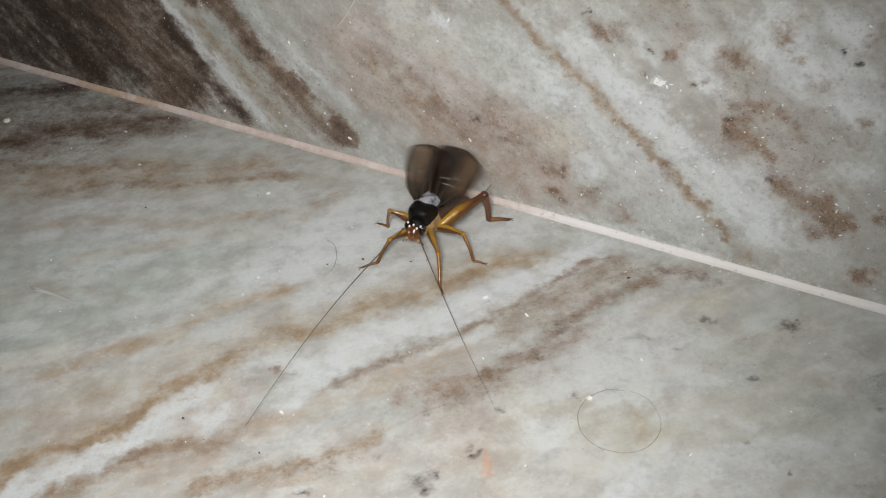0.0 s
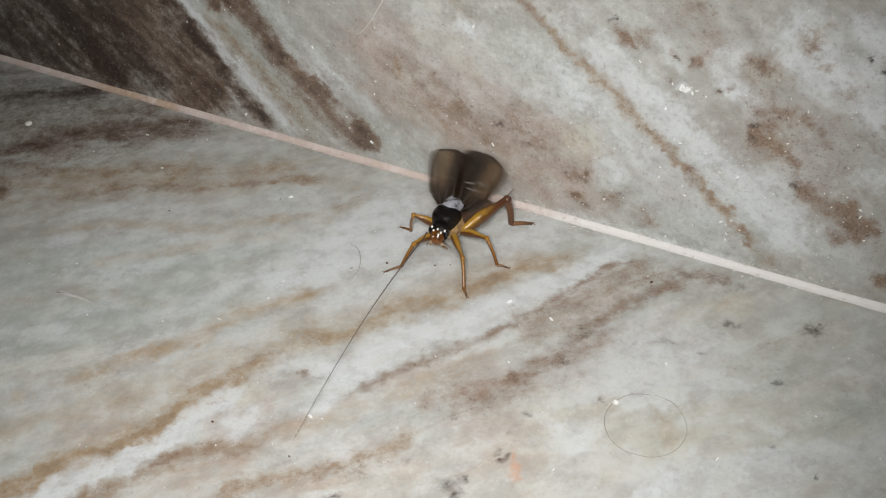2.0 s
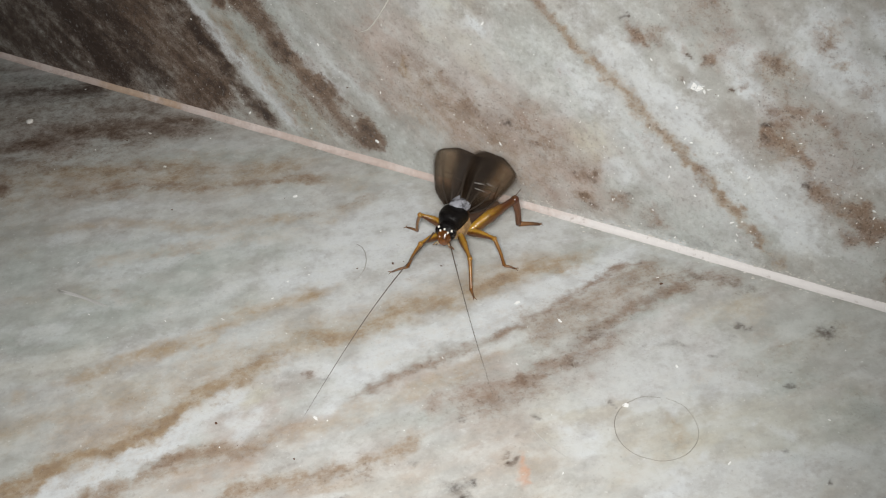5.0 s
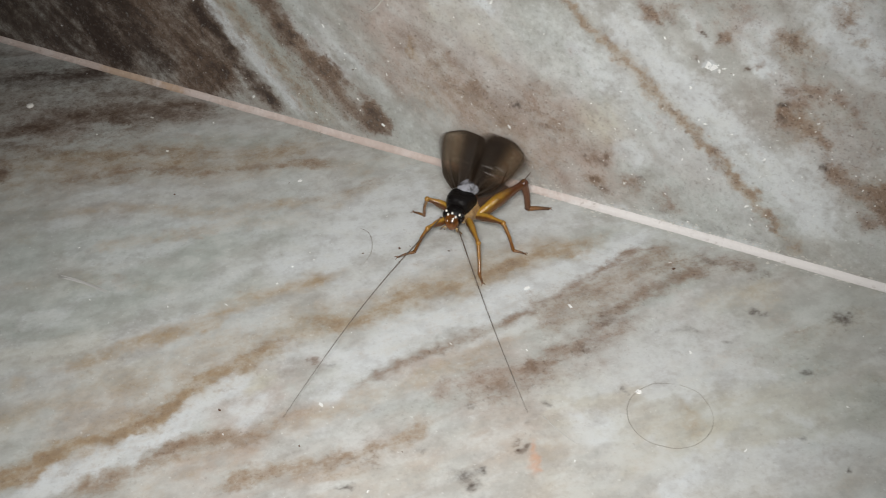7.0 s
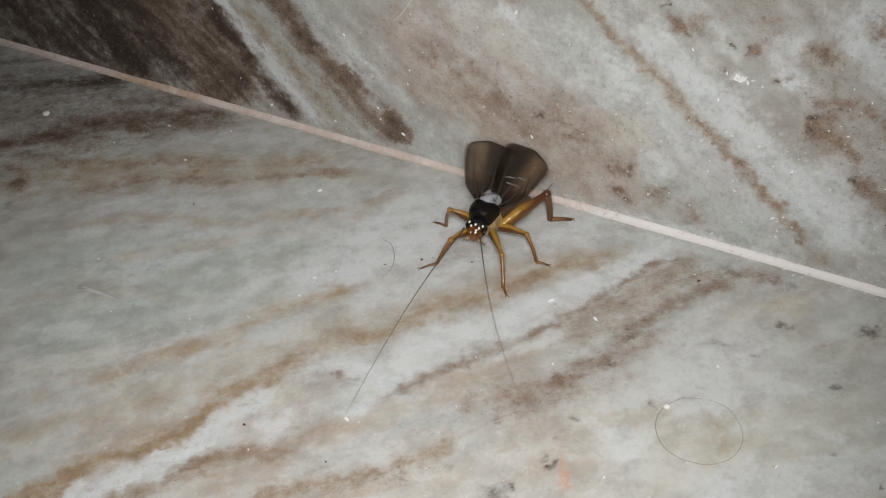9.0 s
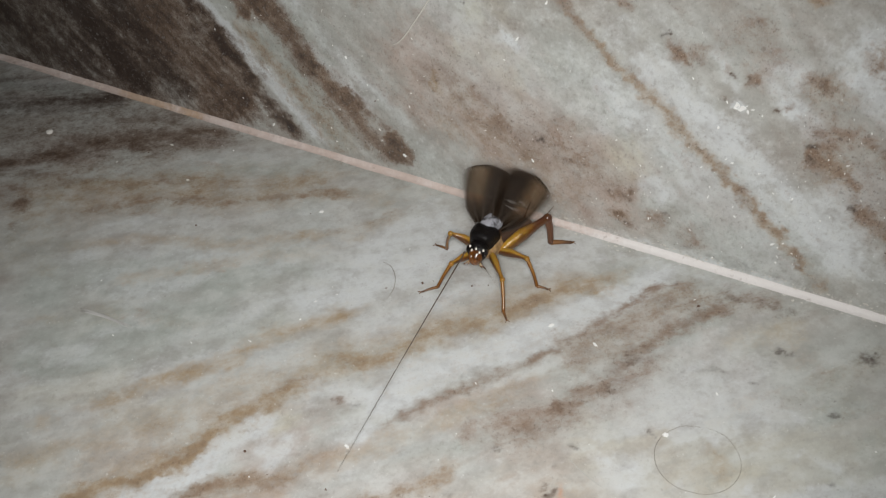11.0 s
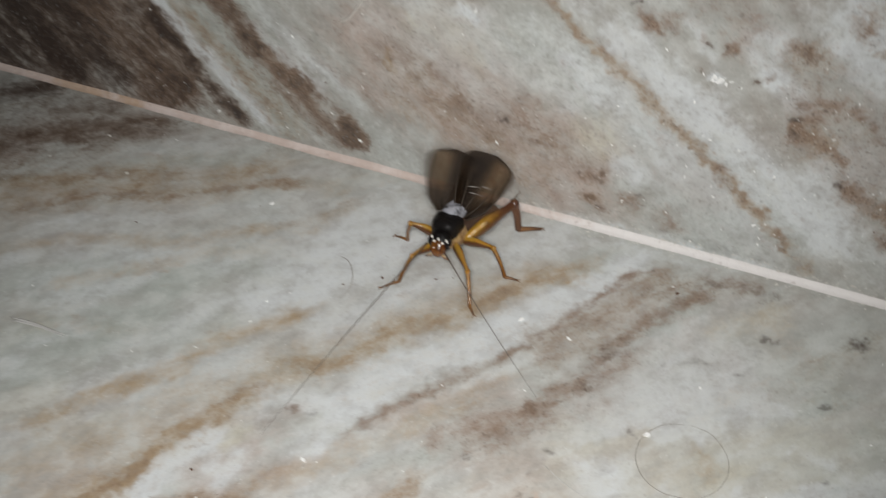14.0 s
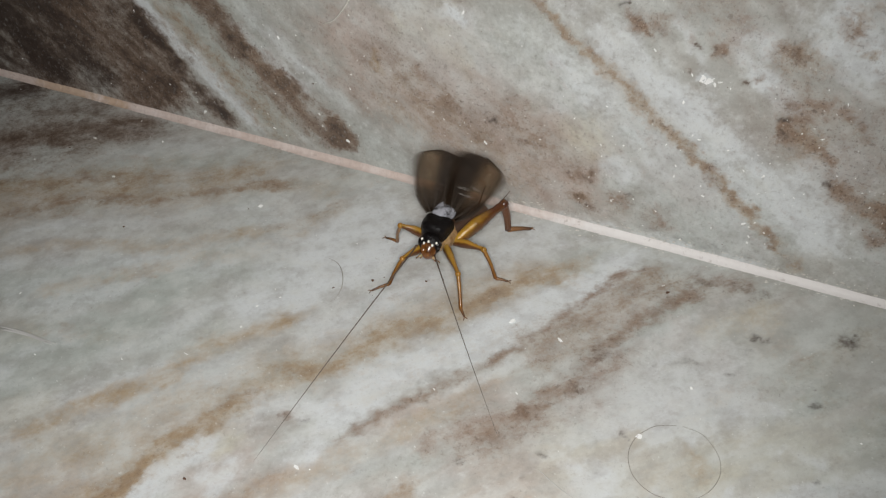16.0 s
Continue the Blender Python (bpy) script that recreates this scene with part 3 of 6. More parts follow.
    s.vein("dark", 0.19, 0.13, (3.17, -2.63), (3.54, -2.27), (3.84, -1.67), (4.08, -1.36))
    s.vein("green", 0.35, 0.60, (2.23, -1.44), (2.77, -1.10), (3.34, -1.70))
    s.vein("pale", 0.22, 0.51, (0.90, -3.15), (1.41, -3.23), (1.77, -3.63))
    s.vein("pale", 0.21, 0.47, (1.52, -1.59), (1.92, -1.68), (2.31, -1.76), (2.83, -2.02))
    s.vein("pale", 0.20, 0.51, (2.11, -3.68), (2.53, -3.21), (3.04, -2.83))
    s.vein("dark", 0.11, 0.13, (-0.84, -4.04), (-0.44, -3.82), (-0.05, -3.56), (0.21, -3.28))
    s.vein("green", 0.11, 0.40, (-0.84, -4.04), (-0.44, -3.82), (-0.05, -3.56), (0.21, -3.28))
    s.blot("dark", 0.32, -0.01, -4.17, 0.07, 0.06, 0.44)
    s.blot("dark", 0.56, 0.44, -4.24, 0.13, 0.09, 0.44)
    s.blot("dark", 0.68, 0.62, -4.15, 0.05, 0.04, 0.44)
    s.blot("dark", 0.50, 0.58, -4.31, 0.08, 0.05, 0.44)
    s.blot("dark", 0.68, -0.54, -4.85, 0.08, 0.03, 0.44)
    s.blot("dark", 0.50, 0.85, -3.18, 0.05, 0.05, 0.44)
    s.blot("dark", 0.36, -1.44, -3.65, 0.05, 0.04, 0.43)
    s.blot("brown", 0.78, -1.59, -3.70, 0.10, 0.04, 0.43)
    s.blot("dark", 0.36, -1.59, -3.70, 0.10, 0.04, 0.43)
    s.blot("orange", 1.00, 0.92, -3.79, 0.05, 0.10, 0.44)
    s.blot("orange", 0.95, 1.01, -3.92, 0.04, 0.09, 0.44)
    s.blot("brown", 0.74, 0.78, -3.76, 0.05, 0.04, 0.44)
    s.blot("dark", 0.63, 0.78, -3.76, 0.05, 0.04, 0.44)
    s.blot("dark", 0.52, 1.57, -0.97, 0.05, 0.05, 0.43)
    s.blot("dark", 0.52, 1.62, -1.72, 0.05, 0.04, 0.43)
    s.blot("dark", 0.52, 1.89, -1.56, 0.14, 0.04, 0.43)
    s.blot("dark", 0.52, 2.48, -0.96, 0.06, 0.04, 0.43)
    s.blot("dark", 0.52, 2.42, -1.18, 0.04, 0.04, 0.43)
    s.blot("dark", 0.52, 2.32, -1.55, 0.04, 0.03, 0.43)
    s.blot("dark", 0.52, 3.39, -0.68, 0.14, 0.08, 0.43)
    s.blot("dark", 0.52, 3.45, -0.70, 0.06, 0.06, 0.43)
    s.blot("dark", 0.52, 3.17, -1.63, 0.05, 0.03, 0.43)
    s.blot("dark", 0.52, 3.13, -1.40, 0.05, 0.02, 0.43)
    s.blot("dark", 0.52, 3.74, -2.71, 0.02, 0.03, 0.44)
    s.blot("dark", 0.52, 3.29, -2.46, 0.04, 0.05, 0.44)
    s.blot("dark", 0.52, 1.49, -2.66, 0.03, 0.04, 0.43)
    s.blot("dark", 0.52, 3.43, -0.60, 0.04, 0.03, 0.43)
    s.blot("dark", 0.52, 2.56, -0.94, 0.04, 0.03, 0.43)
    s.blot("dark", 0.52, 0.20, -3.52, 0.04, 0.05, 0.44)
    s.blot("dark", 0.43, 4.41, -1.49, 0.05, 0.03, 0.43)
    s.blot("dark", 0.43, 3.91, -2.46, 0.06, 0.03, 0.43)
    s.blot("dark", 0.43, 4.38, -2.49, 0.08, 0.04, 0.43)
    s.blot("dark", 0.43, 3.29, -2.45, 0.03, 0.02, 0.43)
    s.blot("dark", 0.43, 2.45, -0.94, 0.04, 0.03, 0.42)
    s.vein("pale", 0.17, 0.42, (3.70, -1.12), (4.05, -1.09), (4.41, -0.80))
    s.vein("dark", 0.21, 0.18, (4.03, -1.31), (4.46, -1.20), (4.74, -1.15))
    s.vein("green", 0.21, 0.60, (4.03, -1.31), (4.46, -1.20), (4.74, -1.15))
    s.vein("brown", 0.23, 0.41, (-0.17, -3.57), (0.27, -3.13), (0.71, -2.63), (1.09, -2.06), (1.41, -1.45))
    s.vein("pink", 0.23, 0.31, (-0.17, -3.57), (0.27, -3.13), (0.71, -2.63), (1.09, -2.06), (1.41, -1.45))
    s.vein("brown", 0.25, 0.38, (0.33, -2.32), (0.73, -1.57), (1.16, -0.82), (1.71, -0.35))
    s.vein("ochre", 0.25, 0.26, (0.33, -2.32), (0.73, -1.57), (1.16, -0.82), (1.71, -0.35))
    s.vein("brown", 0.69, 0.37, (-8.57, -2.05), (-7.67, -1.42), (-6.81, -0.72), (-5.95, -0.26))
    s.vein("dark", 0.69, 0.20, (-8.57, -2.05), (-7.67, -1.42), (-6.81, -0.72), (-5.95, -0.26))
    s.vein("ochre", 0.45, 0.38, (-7.44, -2.94), (-6.50, -2.25), (-5.54, -1.55), (-4.42, -1.17), (-3.64, -0.55))
    s.vein("brown", 0.45, 0.16, (-7.44, -2.94), (-6.50, -2.25), (-5.54, -1.55), (-4.42, -1.17), (-3.64, -0.55))
    s.vein("ochre", 0.27, 0.34, (-4.00, -5.52), (-3.47, -5.11), (-3.02, -4.65), (-2.76, -4.11), (-2.58, -3.39))
    s.vein("pink", 0.27, 0.25, (-4.00, -5.52), (-3.47, -5.11), (-3.02, -4.65), (-2.76, -4.11), (-2.58, -3.39))
    s.vein("pale", 0.06, 0.34, (0.05, -0.23), (0.77, -0.20), (1.61, -0.20), (2.28, -0.21))
    s.vein("dark", 0.06, 0.20, (1.84, -0.33), (2.30, -0.31), (2.75, -0.32))
    s.vein("dark", 0.37, 0.27, (-10.28, -0.65), (-9.06, -0.44), (-7.84, -0.28))
    s.vein("brown", 0.37, 0.25, (-10.28, -0.65), (-9.06, -0.44), (-7.84, -0.28))
    s.vein("ochre", 0.22, 0.42, (-3.72, -6.27), (-3.32, -5.77), (-2.94, -5.21), (-2.65, -4.65), (-2.44, -4.04), (-2.09, -3.34), (-1.43, -2.71), (-0.91, -2.02), (-0.17, -1.22), (0.51, -0.52))
    s.vein("brown", 0.22, 0.12, (-3.72, -6.27), (-3.32, -5.77), (-2.94, -5.21), (-2.65, -4.65), (-2.44, -4.04), (-2.09, -3.34), (-1.43, -2.71), (-0.91, -2.02), (-0.17, -1.22), (0.51, -0.52))
    s.vein("ochre", 0.14, 0.34, (-2.87, -6.04), (-2.35, -5.42), (-1.88, -4.95), (-1.38, -4.49), (-0.98, -4.03), (-0.59, -3.52), (-0.07, -2.95), (0.30, -2.24))
    s.vein("pink", 0.14, 0.25, (-2.87, -6.04), (-2.35, -5.42), (-1.88, -4.95), (-1.38, -4.49), (-0.98, -4.03), (-0.59, -3.52), (-0.07, -2.95), (0.30, -2.24))
    s.vein("brown", 0.13, 0.29, (-1.60, -5.35), (-1.04, -4.82), (-0.50, -4.43), (-0.07, -3.80))
    s.vein("ochre", 0.13, 0.26, (-1.60, -5.35), (-1.04, -4.82), (-0.50, -4.43), (-0.07, -3.80))
    s.vein("pink", 0.39, 0.46, (-1.21, -5.16), (-0.35, -4.48), (0.57, -3.84), (1.49, -3.11), (2.15, -2.34))
    s.vein("cream", 0.39, 0.30, (-1.21, -5.16), (-0.35, -4.48), (0.57, -3.84), (1.49, -3.11), (2.15, -2.34))
    s.vein("pink", 0.38, 0.34, (0.77, -4.31), (1.69, -3.74), (2.64, -3.23), (3.39, -3.01))
    s.vein("cream", 0.38, 0.40, (0.77, -4.31), (1.69, -3.74), (2.64, -3.23), (3.39, -3.01))
    s.vein("pink", 0.30, 0.31, (0.78, -2.81), (1.49, -2.14), (2.23, -1.44), (3.01, -0.71))
    s.vein("pale", 0.35, 0.68, (-2.91, -2.90), (-2.37, -2.12), (-1.84, -1.37), (-1.54, -0.51))
    s.vein("green", 0.35, 0.30, (-2.91, -2.90), (-2.37, -2.12), (-1.84, -1.37), (-1.54, -0.51))
    s.vein("pale", 0.24, 0.55, (-2.06, -2.90), (-1.51, -2.28), (-1.07, -1.68), (-0.68, -1.23))
    s.vein("green", 0.34, 0.50, (-3.21, -4.31), (-3.04, -3.50), (-2.75, -2.77))
    s.vein("pale", 0.34, 0.26, (-3.21, -4.31), (-3.04, -3.50), (-2.75, -2.77))
    # broad brown and dark band, painted in for lamp falloff at the far west
    s.vein("dark", 0.89, 0.23, (-9.96, -1.40), (-8.66, -1.31), (-7.37, -0.82), (-6.39, -0.21))
    s.vein("brown", 0.89, 0.25, (-9.96, -1.40), (-8.66, -1.31), (-7.37, -0.82), (-6.39, -0.21))
    s.vein("green", 0.22, 0.50, (0.16, -3.18), (0.59, -2.64), (0.98, -1.93), (1.40, -1.17), (1.87, -0.44))
    s.vein("brown", 0.22, 0.16, (0.16, -3.18), (0.59, -2.64), (0.98, -1.93), (1.40, -1.17), (1.87, -0.44))
    return s


def wall_stone(plan):
    s = Stone(plan, -0.70, 11)
    s.mottled("brown", 0.40, 2.9, 1.9, 1.7, 1.0, -0.75, 2.3)
    s.mottled("brown", 0.42, -0.3, 1.0, 1.6, 0.7, -0.7, 1.8, 5)
    s.mottled("brown", 0.45, 3.6, 0.9, 1.3, 0.6, -0.7, 1.8, 9)
    s.mottled("brown", 0.40, -2.6, 2.2, 2.0, 0.9, -0.72, 1.6, 13)
    s.mottled("pale", 0.6, 1.6, 1.9, 3.0, 1.5, -0.75, 1.4, 17)
    s.mottled("pale", 0.4, -1.5, 2.4, 2.6, 1.2, -0.72, 1.4, 21)
    s.mottled("pink", 0.6, -0.8, 1.3, 2.2, 0.9, -0.7, 1.2, 25)
    s.mottled("green", 0.7, 0.8, 1.2, 2.4, 1.0, -0.7, 0.9, 29)
    s.mottled("green", 0.7, -4.0, 1.4, 3.0, 1.0, -0.7, 0.9, 33)
    s.mottled("cream", 0.5, -1.6, 2.6, 2.0, 1.0, -0.7, 1.2, 37)
    s.ground("brown", 0.20, 0.50, 0.70)
    s.ground("brown", 0.18, 0.57, 0.72, True)
    s.ground("pale", 0.22, 0.44, 0.30, True)
    s.ground("pale", 0.26, 0.46, 0.26)
    # dark west stone, its broad bands deepened in place of the lamp's falloff
    s.vein("dark", 1.45, 0.61, (-10.72, 1.43), (-9.17, 0.99), (-7.74, 0.65), (-6.50, 0.19))
    s.vein("brown", 1.45, 0.62, (-10.72, 1.43), (-9.17, 0.99), (-7.74, 0.65), (-6.50, 0.19))
    s.vein("dark", 0.34, 0.85, (-8.47, 1.85), (-8.04, 1.32), (-7.67, 0.88), (-7.37, 0.47), (-6.87, 0.07))
    s.vein("dark", 0.87, 0.51, (-10.89, 1.11), (-9.62, 0.75), (-8.97, 0.36), (-8.37, 0.15))
    s.vein("green", 0.87, 0.60, (-10.89, 1.11), (-9.62, 0.75), (-8.97, 0.36), (-8.37, 0.15))
    s.vein("dark", 0.27, 0.55, (-10.08, 1.27), (-9.67, 0.65), (-9.15, 0.22), (-8.79, 0.11))
    s.vein("dark", 0.40, 0.64, (-7.56, 1.77), (-6.93, 1.20), (-6.48, 0.67), (-6.09, 0.20))
    s.vein("brown", 0.40, 0.50, (-7.56, 1.77), (-6.93, 1.20), (-6.48, 0.67), (-6.09, 0.20))
    s.vein("brown", 0.53, 0.85, (-7.02, 1.88), (-6.58, 1.37), (-6.02, 0.87), (-5.48, 0.45), (-5.11, 0.12))
    s.vein("dark", 0.53, 0.51, (-7.02, 1.88), (-6.58, 1.37), (-6.02, 0.87), (-5.48, 0.45), (-5.11, 0.12))
    s.vein("dark", 0.29, 0.46, (-6.09, 1.73), (-5.82, 1.28), (-5.53, 0.90), (-5.12, 0.55))
    s.vein("brown", 0.29, 0.50, (-6.09, 1.73), (-5.82, 1.28), (-5.53, 0.90), (-5.12, 0.55))
    s.vein("pale", 0.12, 0.42, (-7.44, 1.66), (-7.10, 1.48), (-6.66, 1.26), (-6.29, 1.15))
    s.vein("green", 0.12, 0.40, (-7.44, 1.66), (-7.10, 1.48), (-6.66, 1.26), (-6.29, 1.15))
    s.vein("pale", 0.12, 0.30, (-5.69, 1.03), (-5.47, 0.92), (-5.27, 0.77), (-5.02, 0.57))
    s.vein("green", 0.12, 0.50, (-5.69, 1.03), (-5.47, 0.92), (-5.27, 0.77), (-5.02, 0.57))
    s.vein("dark", 0.12, 0.64, (-6.17, 2.20), (-5.85, 1.90), (-5.58, 1.57), (-5.26, 1.15), (-5.04, 0.86), (-4.73, 0.49), (-4.32, 0.13))
    s.vein("brown", 0.12, 0.80, (-6.17, 2.20), (-5.85, 1.90), (-5.58, 1.57), (-5.26, 1.15), (-5.04, 0.86), (-4.73, 0.49), (-4.32, 0.13))
    s.vein("pale", 0.10, 1.00, (-5.97, 2.24), (-5.67, 1.96), (-5.39, 1.67), (-5.04, 1.33), (-4.73, 1.03), (-4.46, 0.72), (-4.22, 0.46), (-4.03, 0.17))
    s.vein("green", 0.18, 0.70, (-5.30, 1.89), (-4.85, 1.48), (-4.54, 1.14), (-4.16, 0.71), (-3.75, 0.34), (-3.46, 0.10))
    s.vein("ochre", 0.18, 0.35, (-5.30, 1.89), (-4.85, 1.48), (-4.54, 1.14), (-4.16, 0.71), (-3.75, 0.34), (-3.46, 0.10))
    s.vein("brown", 0.18, 0.30, (-5.30, 1.89), (-4.85, 1.48), (-4.54, 1.14), (-4.16, 0.71), (-3.75, 0.34), (-3.46, 0.10))
    s.vein("brown", 0.19, 0.90, (-4.99, 2.50), (-4.67, 2.18), (-4.41, 1.91), (-4.24, 1.68), (-4.06, 1.39), (-3.94, 1.14))
    s.vein("dark", 0.19, 0.41, (-4.99, 2.50), (-4.67, 2.18), (-4.41, 1.91), (-4.24, 1.68), (-4.06, 1.39), (-3.94, 1.14))
    s.vein("dark", 0.11, 0.55, (-4.29, 1.63), (-4.08, 1.38), (-3.96, 1.16))
    s.vein("brown", 0.13, 0.75, (-3.94, 1.16), (-3.66, 1.10), (-3.47, 1.02), (-3.33, 0.84), (-3.14, 0.70))
    s.vein("dark", 0.13, 0.28, (-3.94, 1.16), (-3.66, 1.10), (-3.47, 1.02), (-3.33, 0.84), (-3.14, 0.70))
    s.vein("brown", 0.16, 1.00, (-3.21, 0.61), (-3.01, 0.54), (-2.78, 0.40), (-2.60, 0.25))
    s.vein("dark", 0.16, 0.41, (-3.21, 0.61), (-3.01, 0.54), (-2.78, 0.40), (-2.60, 0.25))
    s.vein("brown", 0.10, 0.50, (-3.19, 0.70), (-2.85, 0.66), (-2.56, 0.47))
    s.vein("pale", 0.08, 0.30, (-4.13, 1.78), (-3.80, 1.41), (-3.56, 1.23))
    s.vein("pale", 0.12, 0.45, (-4.11, 2.22), (-3.79, 1.82), (-3.44, 1.56), (-3.13, 1.32), (-2.82, 1.07), (-2.47, 0.70))
    s.vein("green", 0.23, 0.40, (-2.93, 0.68), (-2.52, 0.49), (-2.19, 0.26), (-1.78, 0.11))
    s.vein("pale", 0.23, 0.15, (-2.93, 0.68), (-2.52, 0.49), (-2.19, 0.26), (-1.78, 0.11))
    s.vein("brown", 0.10, 0.34, (-3.35, 1.68), (-2.96, 1.37), (-2.65, 1.11), (-2.26, 0.79))
    s.vein("pink", 0.37, 0.80, (-2.89, 2.25), (-2.37, 1.91), (-1.84, 1.65), (-1.31, 1.38), (-0.79, 1.20), (-0.34, 0.96))
    s.vein("brown", 0.37, 0.22, (-2.89, 2.25), (-2.37, 1.91), (-1.84, 1.65), (-1.31, 1.38), (-0.79, 1.20), (-0.34, 0.96))
    s.vein("brown", 0.16, 0.45, (-1.54, 1.41), (-1.24, 1.31), (-1.05, 1.21))
    s.vein("brown", 0.15, 0.42, (-0.95, 1.48), (-0.65, 1.36), (-0.39, 1.19))
    s.vein("pink", 0.15, 0.40, (-0.95, 1.48), (-0.65, 1.36), (-0.39, 1.19))
    s.vein("brown", 0.10, 0.50, (-0.63, 1.04), (-0.41, 1.01), (-0.26, 0.97))
    s.blot("brown", 0.35, -1.85, 1.49, 0.19, 0.14, 0.25)
    s.blot("ochre", 1.00, -2.21, 1.61, 0.06, 0.10, 0.24)
    s.blot("cream", 0.40, -2.21, 1.61, 0.06, 0.10, 0.24)
    s.blot("ochre", 0.80, -2.18, 1.52, 0.06, 0.06, 0.25)
    s.blot("ochre", 0.40, -2.06, 1.45, 0.11, 0.04, 0.25)
    s.blot("cream", 0.60, -2.06, 1.45, 0.11, 0.04, 0.25)
    s.vein("pale", 0.04, 0.55, (-2.28, 1.35), (-2.04, 1.23), (-1.81, 1.08))
    s.vein("pale", 0.19, 0.42, (-1.40, 2.50), (-1.08, 2.21), (-0.72, 1.95), (-0.32, 1.73), (0.08, 1.49))
    s.vein("cream", 0.24, 0.70, (-0.09, 1.48), (0.30, 1.31), (0.62, 1.17))
    s.vein("green", 0.24, 0.40, (-0.09, 1.48), (0.30, 1.31), (0.62, 1.17))
    s.vein("cream", 0.21, 0.60, (-2.13, 2.27), (-1.69, 2.15), (-1.33, 2.08), (-0.90, 1.96))
    s.vein("green", 0.21, 0.30, (-2.13, 2.27), (-1.69, 2.15), (-1.33, 2.08), (-0.90, 1.96))
    s.vein("brown", 0.05, 0.42, (-0.58, 3.00), (-0.44, 2.84), (-0.32, 2.72), (-0.15, 2.56), (0.05, 2.41), (0.22, 2.27), (0.43, 2.15), (0.65, 1.95), (0.87, 1.75), (1.06, 1.58), (1.24, 1.47), (1.43, 1.30), (1.61, 1.16), (1.78, 0.99), (2.00, 0.86), (2.16, 0.70), (2.38, 0.52), (2.56, 0.33), (2.70, 0.18))
    s.vein("ochre", 0.05, 0.55, (-0.58, 3.00), (-0.44, 2.84), (-0.32, 2.72), (-0.15, 2.56), (0.05, 2.41), (0.22, 2.27), (0.43, 2.15), (0.65, 1.95), (0.87, 1.75), (1.06, 1.58), (1.24, 1.47), (1.43, 1.30), (1.61, 1.16), (1.78, 0.99), (2.00, 0.86), (2.16, 0.70), (2.38, 0.52), (2.56, 0.33), (2.70, 0.18))
    s.vein("brown", 0.08, 0.25, (0.16, 2.31), (0.43, 2.15), (0.68, 1.94), (0.91, 1.72), (1.13, 1.55))
    s.vein("ochre", 0.08, 0.40, (0.16, 2.31), (0.43, 2.15), (0.68, 1.94), (0.91, 1.72), (1.13, 1.55))
    s.vein("brown", 0.08, 0.60, (1.35, 1.37), (1.61, 1.16), (1.81, 0.97))
    s.vein("ochre", 0.08, 0.20, (1.35, 1.37), (1.61, 1.16), (1.81, 0.97))
    s.vein("brown", 0.09, 0.60, (2.10, 0.77), (2.34, 0.57), (2.55, 0.36))
    s.blot("brown", 0.30, 2.67, 0.23, 0.10, 0.10, 0.37)
    s.blot("ochre", 0.40, 2.67, 0.23, 0.10, 0.10, 0.37)
    s.blot("dark", 0.41, 1.01, 1.67, 0.05, 0.04, 0.28)
    s.blot("dark", 0.37, 1.67, 1.17, 0.05, 0.05, 0.31)
    s.vein("pale", 0.16, 0.60, (-0.37, 2.38), (-0.13, 2.21), (0.23, 1.91), (0.64, 1.57), (1.05, 1.22), (1.47, 0.90))
    s.vein("pale", 0.22, 0.68, (0.03, 2.88), (0.45, 2.52), (0.91, 2.11), (1.32, 1.80), (1.77, 1.47), (2.32, 1.09), (2.84, 0.69), (3.27, 0.45))
    s.vein("green", 0.19, 0.60, (1.16, 1.53), (1.56, 1.42), (2.16, 0.97), (2.78, 0.43))
    s.vein("green", 0.20, 0.40, (0.38, 0.89), (0.96, 0.73), (1.47, 0.48), (1.99, 0.22))
    s.vein("brown", 0.08, 0.65, (0.46, 2.87), (0.60, 2.77), (0.72, 2.67), (0.84, 2.56), (0.93, 2.50))
    s.blot("brown", 0.50, 0.60, 2.74, 0.11, 0.09, 0.22)
    s.vein("brown", 0.05, 0.40, (1.04, 2.46), (1.15, 2.39), (1.24, 2.34))
    s.blot("brown", 0.50, 1.14, 2.38, 0.03, 0.03, 0.25)
    s.blot("dark", 0.37, 1.14, 2.38, 0.03, 0.03, 0.25)
    s.blot("pale", 1.00, 1.33, 2.33, 0.08, 0.06, 0.25)
    s.blot("brown", 0.45, 1.20, 2.73, 0.09, 0.10, 0.23)
    s.blot("dark", 0.83, 1.25, 2.68, 0.03, 0.03, 0.23)
    s.blot("brown", 0.90, 1.25, 2.68, 0.03, 0.03, 0.23)
    s.vein("brown", 0.08, 0.52, (1.32, 2.71), (1.45, 2.65), (1.56, 2.58))
    s.blot("brown", 0.50, 1.57, 3.04, 0.16, 0.10, 0.22)
    s.blot("brown", 0.40, 1.44, 3.00, 0.09, 0.09, 0.22)
    s.blot("dark", 0.74, 1.71, 2.36, 0.05, 0.03, 0.26)
    s.blot("brown", 0.90, 1.71, 2.36, 0.05, 0.03, 0.26)
    s.blot("brown", 0.50, 1.84, 2.45, 0.05, 0.05, 0.25)
    s.vein("brown", 0.12, 0.58, (1.83, 2.74), (2.01, 2.81), (2.21, 2.75), (2.39, 2.68))
    s.blot("dark", 0.28, 2.17, 2.71, 0.10, 0.08, 0.24)
    s.blot("brown", 0.50, 2.17, 2.71, 0.10, 0.08, 0.24)
    s.vein("brown", 0.15, 0.46, (1.97, 2.37), (2.30, 2.28), (2.61, 2.25), (2.90, 2.17))
